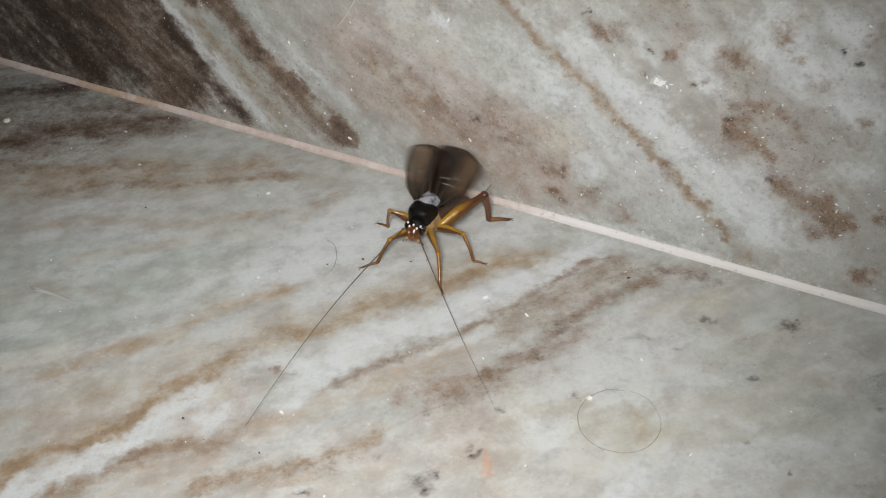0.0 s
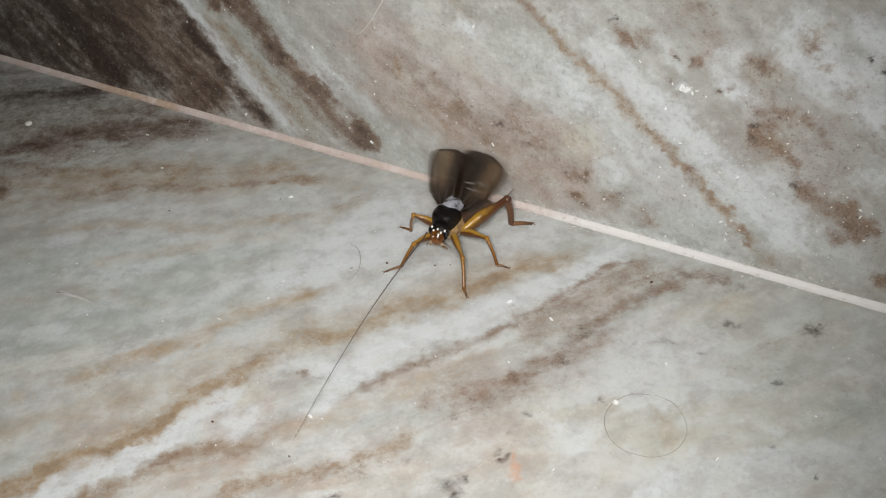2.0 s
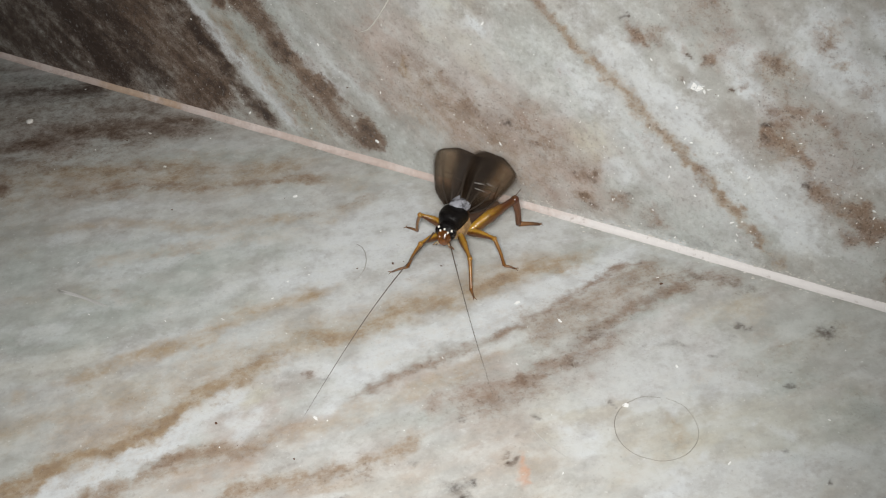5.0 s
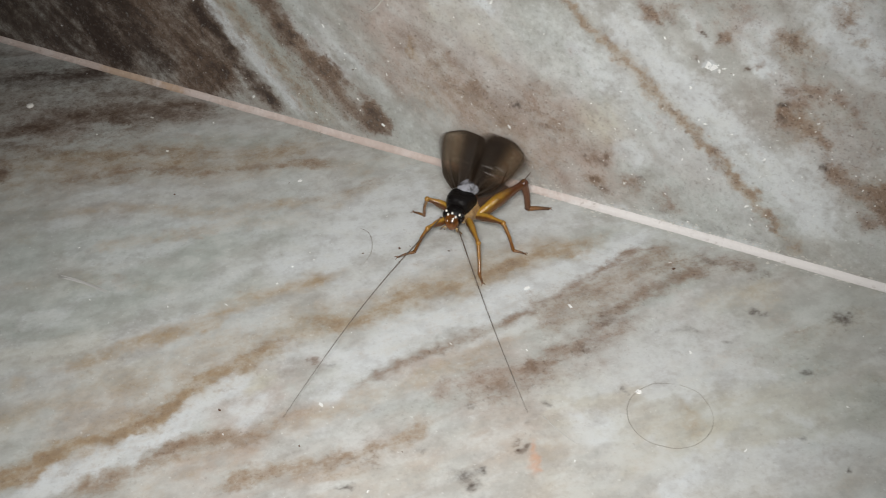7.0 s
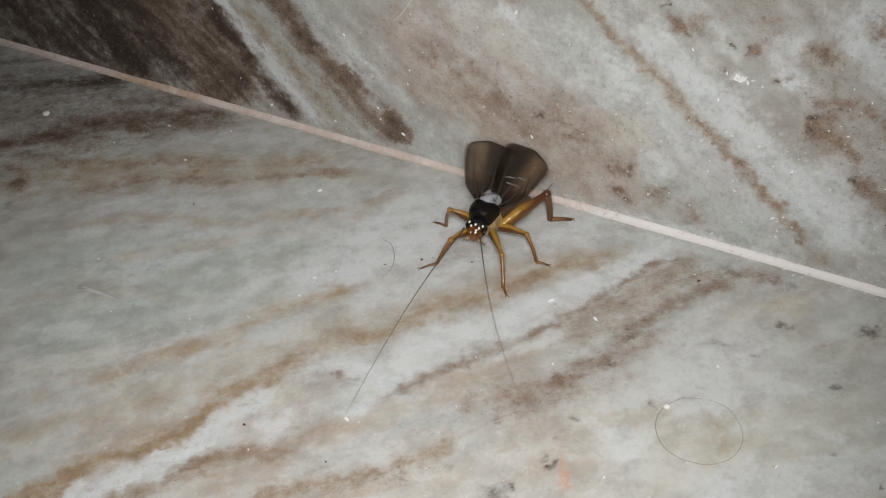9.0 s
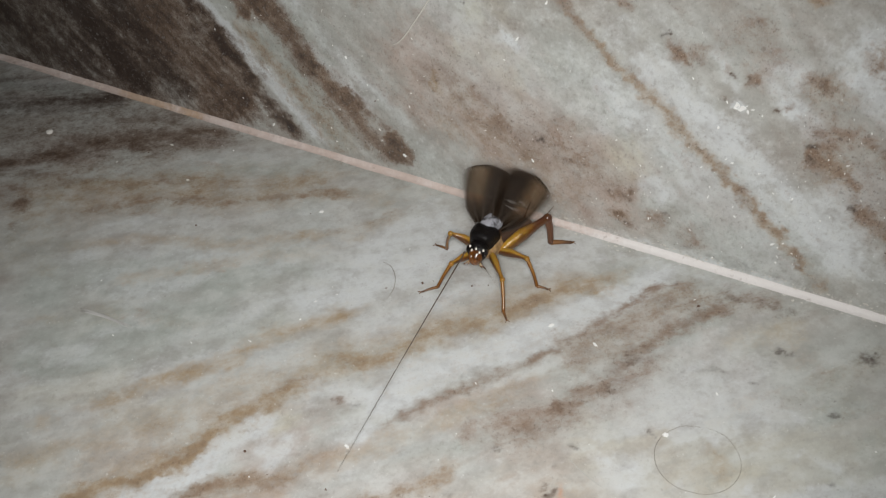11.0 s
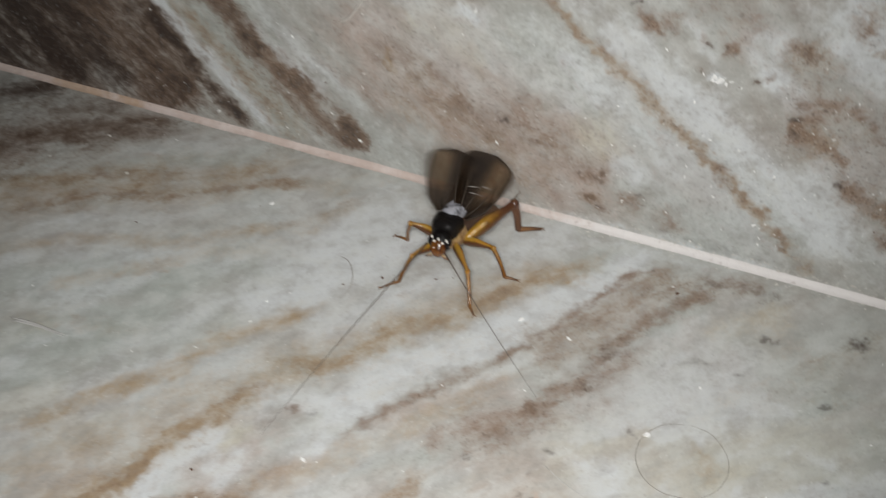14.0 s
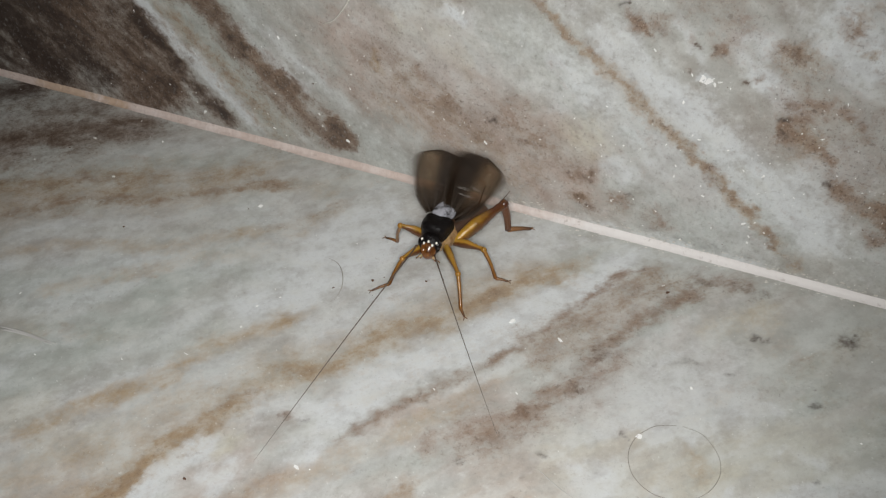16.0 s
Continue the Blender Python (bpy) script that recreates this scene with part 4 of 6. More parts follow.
    s.vein("pink", 0.15, 0.40, (1.97, 2.37), (2.30, 2.28), (2.61, 2.25), (2.90, 2.17))
    s.vein("brown", 0.10, 0.90, (2.10, 2.04), (2.28, 1.89), (2.46, 1.78))
    s.blot("dark", 0.64, 2.17, 2.04, 0.06, 0.03, 0.28)
    s.blot("dark", 0.55, 2.18, 1.89, 0.05, 0.05, 0.28)
    s.blot("brown", 0.90, 2.18, 1.89, 0.05, 0.05, 0.28)
    s.vein("brown", 0.09, 0.75, (2.44, 1.83), (2.62, 1.73), (2.78, 1.61))
    s.blot("brown", 0.50, 2.58, 2.16, 0.13, 0.11, 0.28)
    s.vein("brown", 0.10, 0.85, (2.61, 1.40), (2.85, 1.32), (3.05, 1.24), (3.31, 1.14), (3.74, 1.04))
    s.vein("dark", 0.10, 0.11, (2.61, 1.40), (2.85, 1.32), (3.05, 1.24), (3.31, 1.14), (3.74, 1.04))
    s.blot("dark", 0.55, 2.67, 1.38, 0.05, 0.04, 0.32)
    s.vein("brown", 0.13, 0.70, (3.07, 1.16), (3.33, 1.06), (3.66, 0.93))
    s.vein("dark", 0.13, 0.17, (3.07, 1.16), (3.33, 1.06), (3.66, 0.93))
    s.vein("brown", 0.07, 0.50, (2.28, 3.33), (2.52, 3.09), (2.69, 2.94))
    s.blot("ochre", 0.50, 2.63, 2.97, 0.06, 0.06, 0.24)
    s.blot("brown", 0.40, 2.63, 2.97, 0.06, 0.06, 0.24)
    s.vein("pale", 0.11, 0.60, (2.26, 2.78), (2.50, 2.69), (2.74, 2.58), (3.01, 2.38))
    s.vein("pale", 0.08, 0.60, (1.51, 2.76), (1.68, 2.65), (1.83, 2.52))
    s.vein("pale", 0.09, 0.50, (1.81, 3.32), (2.06, 3.15), (2.38, 2.93))
    s.vein("brown", 0.09, 0.55, (2.61, 2.24), (2.80, 2.17), (3.01, 2.13))
    s.vein("brown", 0.14, 0.55, (-0.03, 0.71), (0.27, 0.68), (0.45, 0.58))
    s.blot("brown", 0.95, 0.29, 0.42, 0.10, 0.10, 0.32)
    s.blot("ochre", 0.70, 0.29, 0.42, 0.10, 0.10, 0.32)
    s.blot("dark", 0.32, 0.29, 0.42, 0.10, 0.10, 0.32)
    s.blot("brown", 0.90, 0.40, 0.32, 0.06, 0.08, 0.33)
    s.blot("dark", 0.46, 0.40, 0.32, 0.06, 0.08, 0.33)
    s.blot("brown", 0.80, 0.33, 0.72, 0.06, 0.10, 0.31)
    s.blot("dark", 0.37, 0.33, 0.72, 0.06, 0.10, 0.31)
    s.blot("brown", 0.70, 0.18, 0.46, 0.10, 0.05, 0.32)
    s.vein("brown", 0.11, 0.48, (0.52, 0.36), (0.78, 0.52), (0.92, 0.55))
    s.vein("brown", 0.12, 0.38, (0.86, 0.44), (1.22, 0.39), (1.43, 0.33))
    s.blot("dark", 0.55, 0.84, 0.62, 0.04, 0.03, 0.32)
    s.vein("brown", 0.12, 0.30, (-0.32, 0.71), (0.06, 0.61), (0.36, 0.45), (0.52, 0.30))
    s.blot("dark", 0.64, -0.18, 1.63, 0.03, 0.04, 0.27)
    s.blot("dark", 0.55, -0.83, 1.23, 0.05, 0.04, 0.27)
    s.blot("dark", 0.46, 1.26, 1.51, 0.02, 0.02, 0.29)
    s.vein("pale", 0.17, 0.50, (0.36, 1.13), (0.79, 0.93), (1.06, 0.94))
    s.vein("green", 0.17, 0.30, (0.36, 1.13), (0.79, 0.93), (1.06, 0.94))
    s.blot("brown", 0.60, 2.99, 2.70, 0.14, 0.14, 0.25)
    s.blot("brown", 0.60, 3.45, 2.39, 0.10, 0.15, 0.27)
    s.blot("brown", 0.50, 3.33, 3.35, 0.10, 0.13, 0.22)
    s.blot("brown", 0.95, 4.00, 0.43, 0.18, 0.13, 0.38)
    s.blot("ochre", 0.50, 4.00, 0.43, 0.18, 0.13, 0.38)
    s.blot("dark", 0.14, 4.00, 0.43, 0.18, 0.13, 0.38)
    s.vein("brown", 0.12, 0.50, (3.13, 0.83), (3.38, 0.83), (3.65, 0.82))
    s.vein("dark", 0.12, 0.07, (3.13, 0.83), (3.38, 0.83), (3.65, 0.82))
    s.blot("brown", 0.80, 3.93, 1.28, 0.13, 0.12, 0.34)
    s.blot("dark", 0.23, 3.93, 1.28, 0.13, 0.12, 0.34)
    s.vein("brown", 0.11, 0.50, (2.55, 1.84), (2.88, 1.67), (3.23, 1.47))
    s.blot("dark", 0.78, 3.08, 3.12, 0.03, 0.04, 0.23)
    s.blot("dark", 0.78, 3.20, 3.01, 0.04, 0.04, 0.24)
    s.vein("pale", 0.10, 0.60, (3.14, 2.94), (3.40, 2.74), (3.59, 2.60))
    s.vein("pale", 0.11, 0.50, (3.26, 1.79), (3.56, 1.74), (3.81, 1.66))
    s.blot("dark", 0.74, -0.24, 3.34, 0.05, 0.04, 0.21)
    s.blot("brown", 0.60, -0.24, 3.34, 0.05, 0.04, 0.21)
    s.vein("brown", 0.08, 0.65, (-0.21, 3.32), (-0.02, 3.22), (0.16, 3.15))
    s.blot("dark", 0.83, 0.12, 3.39, 0.04, 0.07, 0.21)
    s.blot("brown", 0.80, 0.12, 3.39, 0.04, 0.07, 0.21)
    s.blot("brown", 0.50, 0.17, 3.43, 0.15, 0.09, 0.21)
    s.vein("brown", 0.07, 0.40, (0.39, 3.42), (0.59, 3.22), (0.82, 3.03))
    s.vein("brown", 0.09, 0.50, (1.17, 3.26), (1.33, 3.26), (1.46, 3.24))
    s.vein("ochre", 0.07, 0.60, (1.60, 3.69), (1.75, 3.67), (1.94, 3.68))
    s.vein("brown", 0.07, 0.40, (1.60, 3.69), (1.75, 3.67), (1.94, 3.68))
    s.blot("dark", 0.64, 0.45, 2.93, 0.03, 0.03, 0.24)
    s.blot("dark", 0.55, -1.88, 2.84, 0.03, 0.03, 0.22)
    s.vein("cream", 0.16, 0.70, (-2.06, 2.71), (-1.80, 2.67), (-1.53, 2.64))
    s.vein("green", 0.16, 0.30, (-2.06, 2.71), (-1.80, 2.67), (-1.53, 2.64))
    s.vein("brown", 0.13, 0.80, (-5.14, 2.25), (-5.02, 2.04), (-4.86, 1.84))
    s.vein("dark", 0.13, 0.32, (-5.14, 2.25), (-5.02, 2.04), (-4.86, 1.84))
    s.vein("brown", 0.13, 0.60, (-4.58, 1.94), (-4.35, 1.88), (-4.12, 1.73))
    s.vein("pale", 0.13, 0.60, (-4.54, 2.45), (-4.21, 2.25), (-3.78, 1.98))
    s.vein("pale", 0.11, 0.45, (-7.08, 1.91), (-6.73, 1.70), (-6.32, 1.49), (-5.99, 1.38))
    s.vein("pale", 0.04, 0.80, (-1.46, 2.53), (-1.29, 2.42), (-1.17, 2.31))
    s.vein("brown", 0.21, 0.36, (1.98, 2.54), (2.34, 2.23), (2.77, 1.86), (3.18, 1.40))
    s.vein("dark", 0.21, 0.06, (1.98, 2.54), (2.34, 2.23), (2.77, 1.86), (3.18, 1.40))
    s.vein("brown", 0.17, 0.25, (2.11, 2.96), (2.55, 2.49), (3.05, 2.02))
    s.vein("brown", 0.18, 0.25, (1.03, 3.03), (1.54, 2.76), (1.93, 2.53))
    s.vein("pink", 0.18, 0.30, (1.03, 3.03), (1.54, 2.76), (1.93, 2.53))
    s.vein("brown", 0.15, 0.22, (1.57, 3.15), (1.99, 3.00), (2.48, 2.74))
    s.vein("brown", 0.24, 0.66, (-4.52, 2.06), (-4.13, 1.50), (-3.68, 1.01), (-3.03, 0.57), (-2.61, 0.32))
    s.vein("dark", 0.24, 0.20, (-4.52, 2.06), (-4.13, 1.50), (-3.68, 1.01), (-3.03, 0.57), (-2.61, 0.32))
    s.vein("pink", 0.54, 0.50, (-3.03, 2.44), (-2.15, 1.73), (-1.08, 1.12), (-0.01, 0.59))
    s.vein("brown", 0.54, 0.25, (-3.03, 2.44), (-2.15, 1.73), (-1.08, 1.12), (-0.01, 0.59))
    s.vein("pale", 0.06, 0.45, (-0.20, 0.10), (0.48, 0.08), (1.19, 0.08), (1.88, 0.07), (2.69, 0.03))
    s.vein("dark", 0.04, 0.20, (0.61, 0.21), (1.18, 0.19), (1.80, 0.17), (2.33, 0.17))
    s.blot("brown", 0.50, 0.25, 3.60, 0.42, 0.27, 0.23)
    s.blot("brown", 0.48, 1.40, 3.12, 0.40, 0.32, 0.27)
    s.blot("brown", 0.45, 0.75, 2.73, 0.16, 0.18, 0.28)
    s.blot("brown", 0.75, 2.35, 1.92, 0.15, 0.31, 0.35)
    s.blot("dark", 0.09, 2.35, 1.92, 0.15, 0.31, 0.35)
    s.blot("pink", 0.70, -1.76, 1.76, 0.83, 0.63, 0.29)
    s.blot("brown", 0.30, -1.76, 1.76, 0.83, 0.63, 0.29)
    s.blot("brown", 0.40, 1.59, 3.79, 0.20, 0.23, 0.24)
    s.blot("pink", 0.60, -0.85, 1.12, 0.89, 0.50, 0.33)
    s.blot("brown", 0.20, -0.85, 1.12, 0.89, 0.50, 0.33)
    s.vein("brown", 0.06, 0.45, (-0.98, 3.37), (-0.70, 3.11), (-0.34, 2.71), (0.01, 2.44), (0.36, 2.25))
    s.vein("ochre", 0.06, 0.20, (-0.98, 3.37), (-0.70, 3.11), (-0.34, 2.71), (0.01, 2.44), (0.36, 2.25))
    s.vein("pale", 0.06, 0.50, (-1.57, 2.52), (-1.26, 2.35), (-1.07, 2.20))
    s.blot("brown", 0.50, 1.53, 3.08, 0.27, 0.18, 0.22)
    s.blot("brown", 0.45, 2.18, 2.66, 0.32, 0.23, 0.25)
    s.blot("brown", 0.50, 2.84, 2.02, 0.27, 0.27, 0.29)
    s.blot("brown", 0.45, 2.35, 2.17, 0.27, 0.20, 0.27)
    s.vein("pale", 0.09, 0.60, (-4.13, 1.78), (-3.79, 1.45), (-3.48, 1.22), (-3.08, 0.91))
    s.vein("pale", 0.09, 0.80, (2.05, 3.19), (2.44, 2.91), (2.89, 2.58))
    s.vein("pale", 0.10, 0.70, (1.63, 2.59), (2.03, 2.35), (2.30, 2.15))
    s.vein("pale", 0.09, 0.60, (2.74, 1.78), (3.00, 1.64), (3.24, 1.57))
    s.vein("pale", 0.07, 0.60, (0.93, 2.95), (1.14, 2.73), (1.37, 2.46))
    s.vein("pale", 0.12, 0.70, (2.14, 3.33), (2.45, 3.15), (2.67, 3.11))
    s.vein("pale", 0.11, 0.70, (3.04, 2.91), (3.34, 2.79), (3.56, 2.72))
    s.vein("pink", 0.52, 0.90, (-2.76, 1.98), (-1.46, 1.34), (-0.33, 0.84), (0.51, 0.41))
    s.vein("brown", 0.52, 0.36, (-2.76, 1.98), (-1.46, 1.34), (-0.33, 0.84), (0.51, 0.41))
    s.vein("ochre", 0.37, 0.30, (-2.32, 1.37), (-1.23, 0.91), (-0.01, 0.50))
    s.vein("brown", 0.12, 0.70, (2.13, 2.03), (2.42, 1.83), (2.72, 1.67))
    s.vein("ochre", 0.12, 0.55, (2.13, 2.03), (2.42, 1.83), (2.72, 1.67))
    s.vein("brown", 0.14, 0.75, (2.65, 1.43), (2.93, 1.30), (3.33, 1.16), (3.64, 1.08))
    s.vein("ochre", 0.14, 0.40, (2.65, 1.43), (2.93, 1.30), (3.33, 1.16), (3.64, 1.08))
    s.vein("dark", 0.14, 0.09, (2.65, 1.43), (2.93, 1.30), (3.33, 1.16), (3.64, 1.08))
    s.blot("brown", 0.50, 2.15, 2.70, 0.24, 0.21, 0.24)
    s.blot("ochre", 0.35, 2.15, 2.70, 0.24, 0.21, 0.24)
    s.blot("brown", 0.45, 1.58, 3.00, 0.22, 0.22, 0.22)
    s.blot("brown", 0.50, 0.82, 2.80, 0.15, 0.13, 0.22)
    s.blot("brown", 0.45, 1.50, 2.65, 0.08, 0.08, 0.23)
    s.blot("brown", 0.45, 2.53, 3.26, 0.15, 0.16, 0.21)
    s.blot("ochre", 0.30, 2.53, 3.26, 0.15, 0.16, 0.21)
    s.vein("pale", 0.21, 0.75, (2.11, 3.45), (2.69, 3.02), (3.22, 2.63), (3.68, 2.28))
    s.vein("pale", 0.15, 0.60, (2.78, 3.53), (3.43, 3.19))
    s.vein("pale", 0.15, 0.60, (1.42, 3.18), (1.82, 2.88), (2.10, 2.61))
    s.vein("green", 0.11, 0.80, (-6.19, 1.37), (-5.84, 1.01), (-5.47, 0.72), (-5.14, 0.45))
    s.vein("pale", 0.11, 0.45, (-6.19, 1.37), (-5.84, 1.01), (-5.47, 0.72), (-5.14, 0.45))
    s.vein("green", 0.17, 0.70, (-8.88, 0.87), (-8.45, 0.53), (-7.95, 0.21))
    s.vein("pale", 0.17, 0.35, (-8.88, 0.87), (-8.45, 0.53), (-7.95, 0.21))
    return s

XS = spread(-10.6, 5.6, 0.024, -150, 150)
floor = slab("floor", XS, spread(-6.9, 0.0, 0.024, -200, 0.0), lambda u, v, d: np.stack([u, v, -d], 1), 1.6, floor_stone, FLOOR_STONE)
tagged(floor, "polished grey-white marble floor slab with brown streaks", "floor", kind="structure")
wall_north = slab("wall_north", XS, spread(0.0, 4.6, 0.024, -1.6, 200), lambda u, v, d: np.stack([u, d, v], 1), 1.6, wall_stone, WALL_STONE)
tagged(wall_north, "polished grey-white marble wall slab with slanting brown streaks", "wall", kind="structure")


def box(name, lo, hi, mat, label, category):
    bm = bmesh.new()
    bmesh.ops.create_cube(bm, size=1.0)
    lo, hi = Vector(lo) * U, Vector(hi) * U
    for v in bm.verts:
        v.co = Vector(((lo[i] + hi[i]) / 2 + v.co[i] * (hi[i] - lo[i]) for i in range(3)))
    me = bpy.data.meshes.new(name)
    bm.to_mesh(me)
    bm.free()
    me.materials.append(mat)
    return tagged(new(name, me), label, category, kind="structure")


box("wall_south", (-150, -208, 0), (150, -200, 200), PAINT, "plain painted wall of the dark room", "wall")
box("wall_west", (-158, -200, 0), (-150, 0, 200), PAINT, "plain painted wall of the dark room", "wall")
box("wall_east", (150, -200, 0), (158, 0, 200), PAINT, "plain painted wall of the dark room", "wall")
box("ceiling", (-158, -208, 200), (158, 1.6, 208), PAINT, "plain painted ceiling of the dark room", "ceiling")


def grout_joint():
    """The slightly hollow, uneven bead of grout along the corner of floor and wall."""
    bm = bmesh.new()
    xs = np.concatenate([np.linspace(-150, -11, 40)[:-1], np.arange(-11, 6, 0.06), np.linspace(6, 150, 40)])
    rings = []
    for x in xs:
        a = 0.078 + 0.013 * (noise.noise((x * 1.1, 3.0, 0)) + 0.25 * noise.noise((x * 3.0, 7.0, 0)))
        b = 0.066 + 0.013 * (noise.noise((x * 1.3, 9.0, 0)) + 0.25 * noise.noise((x * 3.3, 1.0, 0)))
        ring = []
        for s in range(6):
            f = s / 5
            sag = 0.016 * math.sin(math.pi * f)
            y, z = -a * (1 - f), b * f
            lump = 0.002 * noise.noise((x * 4.0, f * 3.0, 2.0))
            ring.append(bm.verts.new((U * x, U * (y + sag + lump), U * (z - sag + lump + 0.003))))
        rings.append(ring)
    for r, q in zip(rings[:-1], rings[1:]):
        for s in range(5):
            bm.faces.new((r[s], q[s], q[s + 1], r[s + 1]))
    me = bpy.data.meshes.new("grout_joint")
    bm.to_mesh(me)
    bm.free()
    for p in me.polygons:
        p.use_smooth = True
    me.materials.append(GROUT)
    return tagged(new("grout_joint", me), "thin pale pink grout bead between floor and wall", "grout", kind="structure")


grout_joint()


# ---- the cricket ----
ROOT = Vector((-0.95, -0.85, 0.0))
NECK, NECK_SIDE = Vector((-0.06, -1.0, 0)).normalized(), Vector((1.0, -0.06, 0)).normalized()
BROW, BROW_SIDE = Vector((0.10, -1.0, 0)).normalized(), Vector((1.0, 0.10, 0)).normalized()
AHEAD, SIDE, UP = Vector((-0.31, -0.95, 0)).normalized(), Vector((0.95, -0.31, 0)).normalized(), Vector((0, 0, 1))


def insect_material(name, low, high, rough=0.35, relief=0.15, scale=8.0, see=0.0, coat=0.0, change=(0.0, 1.0), mottle=0.7, gloss=0.5, lines=0.0):
    """Chitin that runs from one colour to the other along the part."""
    m, nt, bsdf = material(name)
    at = nt.nodes.new("ShaderNodeAttribute")
    at.attribute_name = "along"
    n = noise_at(nt, scale, 4.0, 0.65)
    fac = maths(nt, "ADD", ramp(nt, at.outputs["Fac"], *change), maths(nt, "MULTIPLY", maths(nt, "SUBTRACT", n, 0.5), mottle), True)
    colour = mix(nt, fac, low, high)
    if lines:
        side = nt.nodes.new("ShaderNodeAttribute")
        side.attribute_name = "flank"
        edge = maths(nt, "MULTIPLY", ramp(nt, maths(nt, "ADD", side.outputs["Fac"], maths(nt, "MULTIPLY", maths(nt, "SUBTRACT", n, 0.5), 0.5)), 0.5, 0.95), lines)
        colour = mix(nt, edge, colour, (0.10, 0.036, 0.009))
    nt.links.new(colour, bsdf.inputs["Base Color"])
    bsdf.inputs["Specular IOR Level"].default_value = gloss
    bsdf.inputs["Roughness"].default_value = rough
    bsdf.inputs["Coat Weight"].default_value = coat
    bsdf.inputs["Coat Roughness"].default_value = 0.13
    if see:
        bsdf.inputs["Subsurface Weight"].default_value = see
        bsdf.inputs["Subsurface Radius"].default_value = (0.05 * U, 0.025 * U, 0.01 * U)
        bsdf.inputs["Subsurface Scale"].default_value = 1.0
    bump(nt, bsdf, n, relief, 0.02)
    return m


BLACK = insect_material("black_chitin", (0.004, 0.003, 0.003), (0.009, 0.007, 0.006), 0.36, 0.9, 20.0, gloss=0.22)
FACE = insect_material("amber_face", (0.23, 0.082, 0.014), (0.030, 0.010, 0.005), 0.24, 0.6, 9.0, 0.2, 0.4, mottle=2.8)
FEMUR = insect_material("amber_leg", (0.42, 0.245, 0.034), (0.33, 0.160, 0.018), 0.30, 0.5, 12.0, 0.3, 0.4, mottle=1.1, lines=1.0)
SHIN = insect_material("brown_leg", (0.29, 0.135, 0.018), (0.19, 0.075, 0.013), 0.30, 0.3, 12.0, 0.2, 0.25, mottle=1.3, lines=0.75)
HIND = insect_material("hind_thigh", (0.44, 0.245, 0.028), (0.085, 0.028, 0.011), 0.30, 0.5, 12.0, 0.25, 0.2, (0.22, 0.80), 0.9, lines=0.9)
HIND_SHIN = insect_material("hind_shin", (0.15, 0.050, 0.015), (0.10, 0.038, 0.013), 0.34, 0.3, 12.0, coat=0.2, mottle=1.2, lines=0.6)
TOE = insect_material("dark_foot", (0.22, 0.10, 0.030), (0.09, 0.045, 0.022), 0.45, 0.2, 9.0)
FLANK = insect_material("pale_flank", (0.52, 0.36, 0.17), (0.14, 0.070, 0.028), 0.34, 0.6, 12.0, 0.3, 0.2, mottle=2.0)
BELLY = insect_material("brown_abdomen", (0.10, 0.05, 0.025), (0.045, 0.025, 0.016), 0.4, 0.3, 8.0)
# silvery mottle in the colour stands in for glossy highlights on dark chitin
NOTUM = insect_material("back_with_highlights", (0.38, 0.39, 0.43), (0.016, 0.014, 0.015), 0.16, 1.0, 9.0, mottle=4.5, coat=0.5)
# pale colour for the streaks of reflected light on the right wing
WING_GLINT = insect_material("wing_glint", (0.42, 0.40, 0.38), (0.20, 0.18, 0.16), 0.3, 0.4, 14.0)
# near-white colour for the lamp's highlights on the head
SPOT = insect_material("head_highlight", (0.86, 0.84, 0.76), (0.80, 0.78, 0.70), 0.25, 0.05)
FEELER = insect_material("dark_feeler", (0.10, 0.07, 0.05), (0.17, 0.15, 0.13), 0.5, 0.1)
EYE = insect_material("black_eye", (0.008, 0.006, 0.006), (0.02, 0.014, 0.012), 0.12, 0.1, 20.0, 0.0, 0.6)


def part(name, bm, mat, parent, label="", origin=None):
    """One mesh under a thing or a part. Coordinates come in the model's axes and units; origin is where the part hinges."""
    me = bpy.data.meshes.new(name)
    up = Vector(parent["spot"])
    here = Vector(origin) if origin is not None else up
    for v in bm.verts:
        v.co = (v.co - here) * U
    bmesh.ops.recalc_face_normals(bm, faces=bm.faces)
    for f in bm.faces:
        f.smooth = True
    bm.to_mesh(me)
    bm.free()
    me.materials.append(mat)
    ob = new(name, me)
    ob.parent = parent
    ob.location = (here - up) * U
    ob["spot"] = tuple(here)
    return tagged(ob, label)


def bent(points, steps):
    """Points along a smooth line through the ones given, with their share of the way."""
    p = [Vector(q) for q in points]
    p = [2 * p[0] - p[1]] + p + [2 * p[-1] - p[-2]]
    out = []
    for i in range(1, len(p) - 2):
        for s in range(steps):
            t = s / steps
            a, b, c, d = p[i - 1:i + 3]
            out.append(0.5 * (2 * b + (c - a) * t + (2 * a - 5 * b + 4 * c - d) * t * t + (3 * b - a - 3 * c + d) * t ** 3))
    return out + [p[-2]]


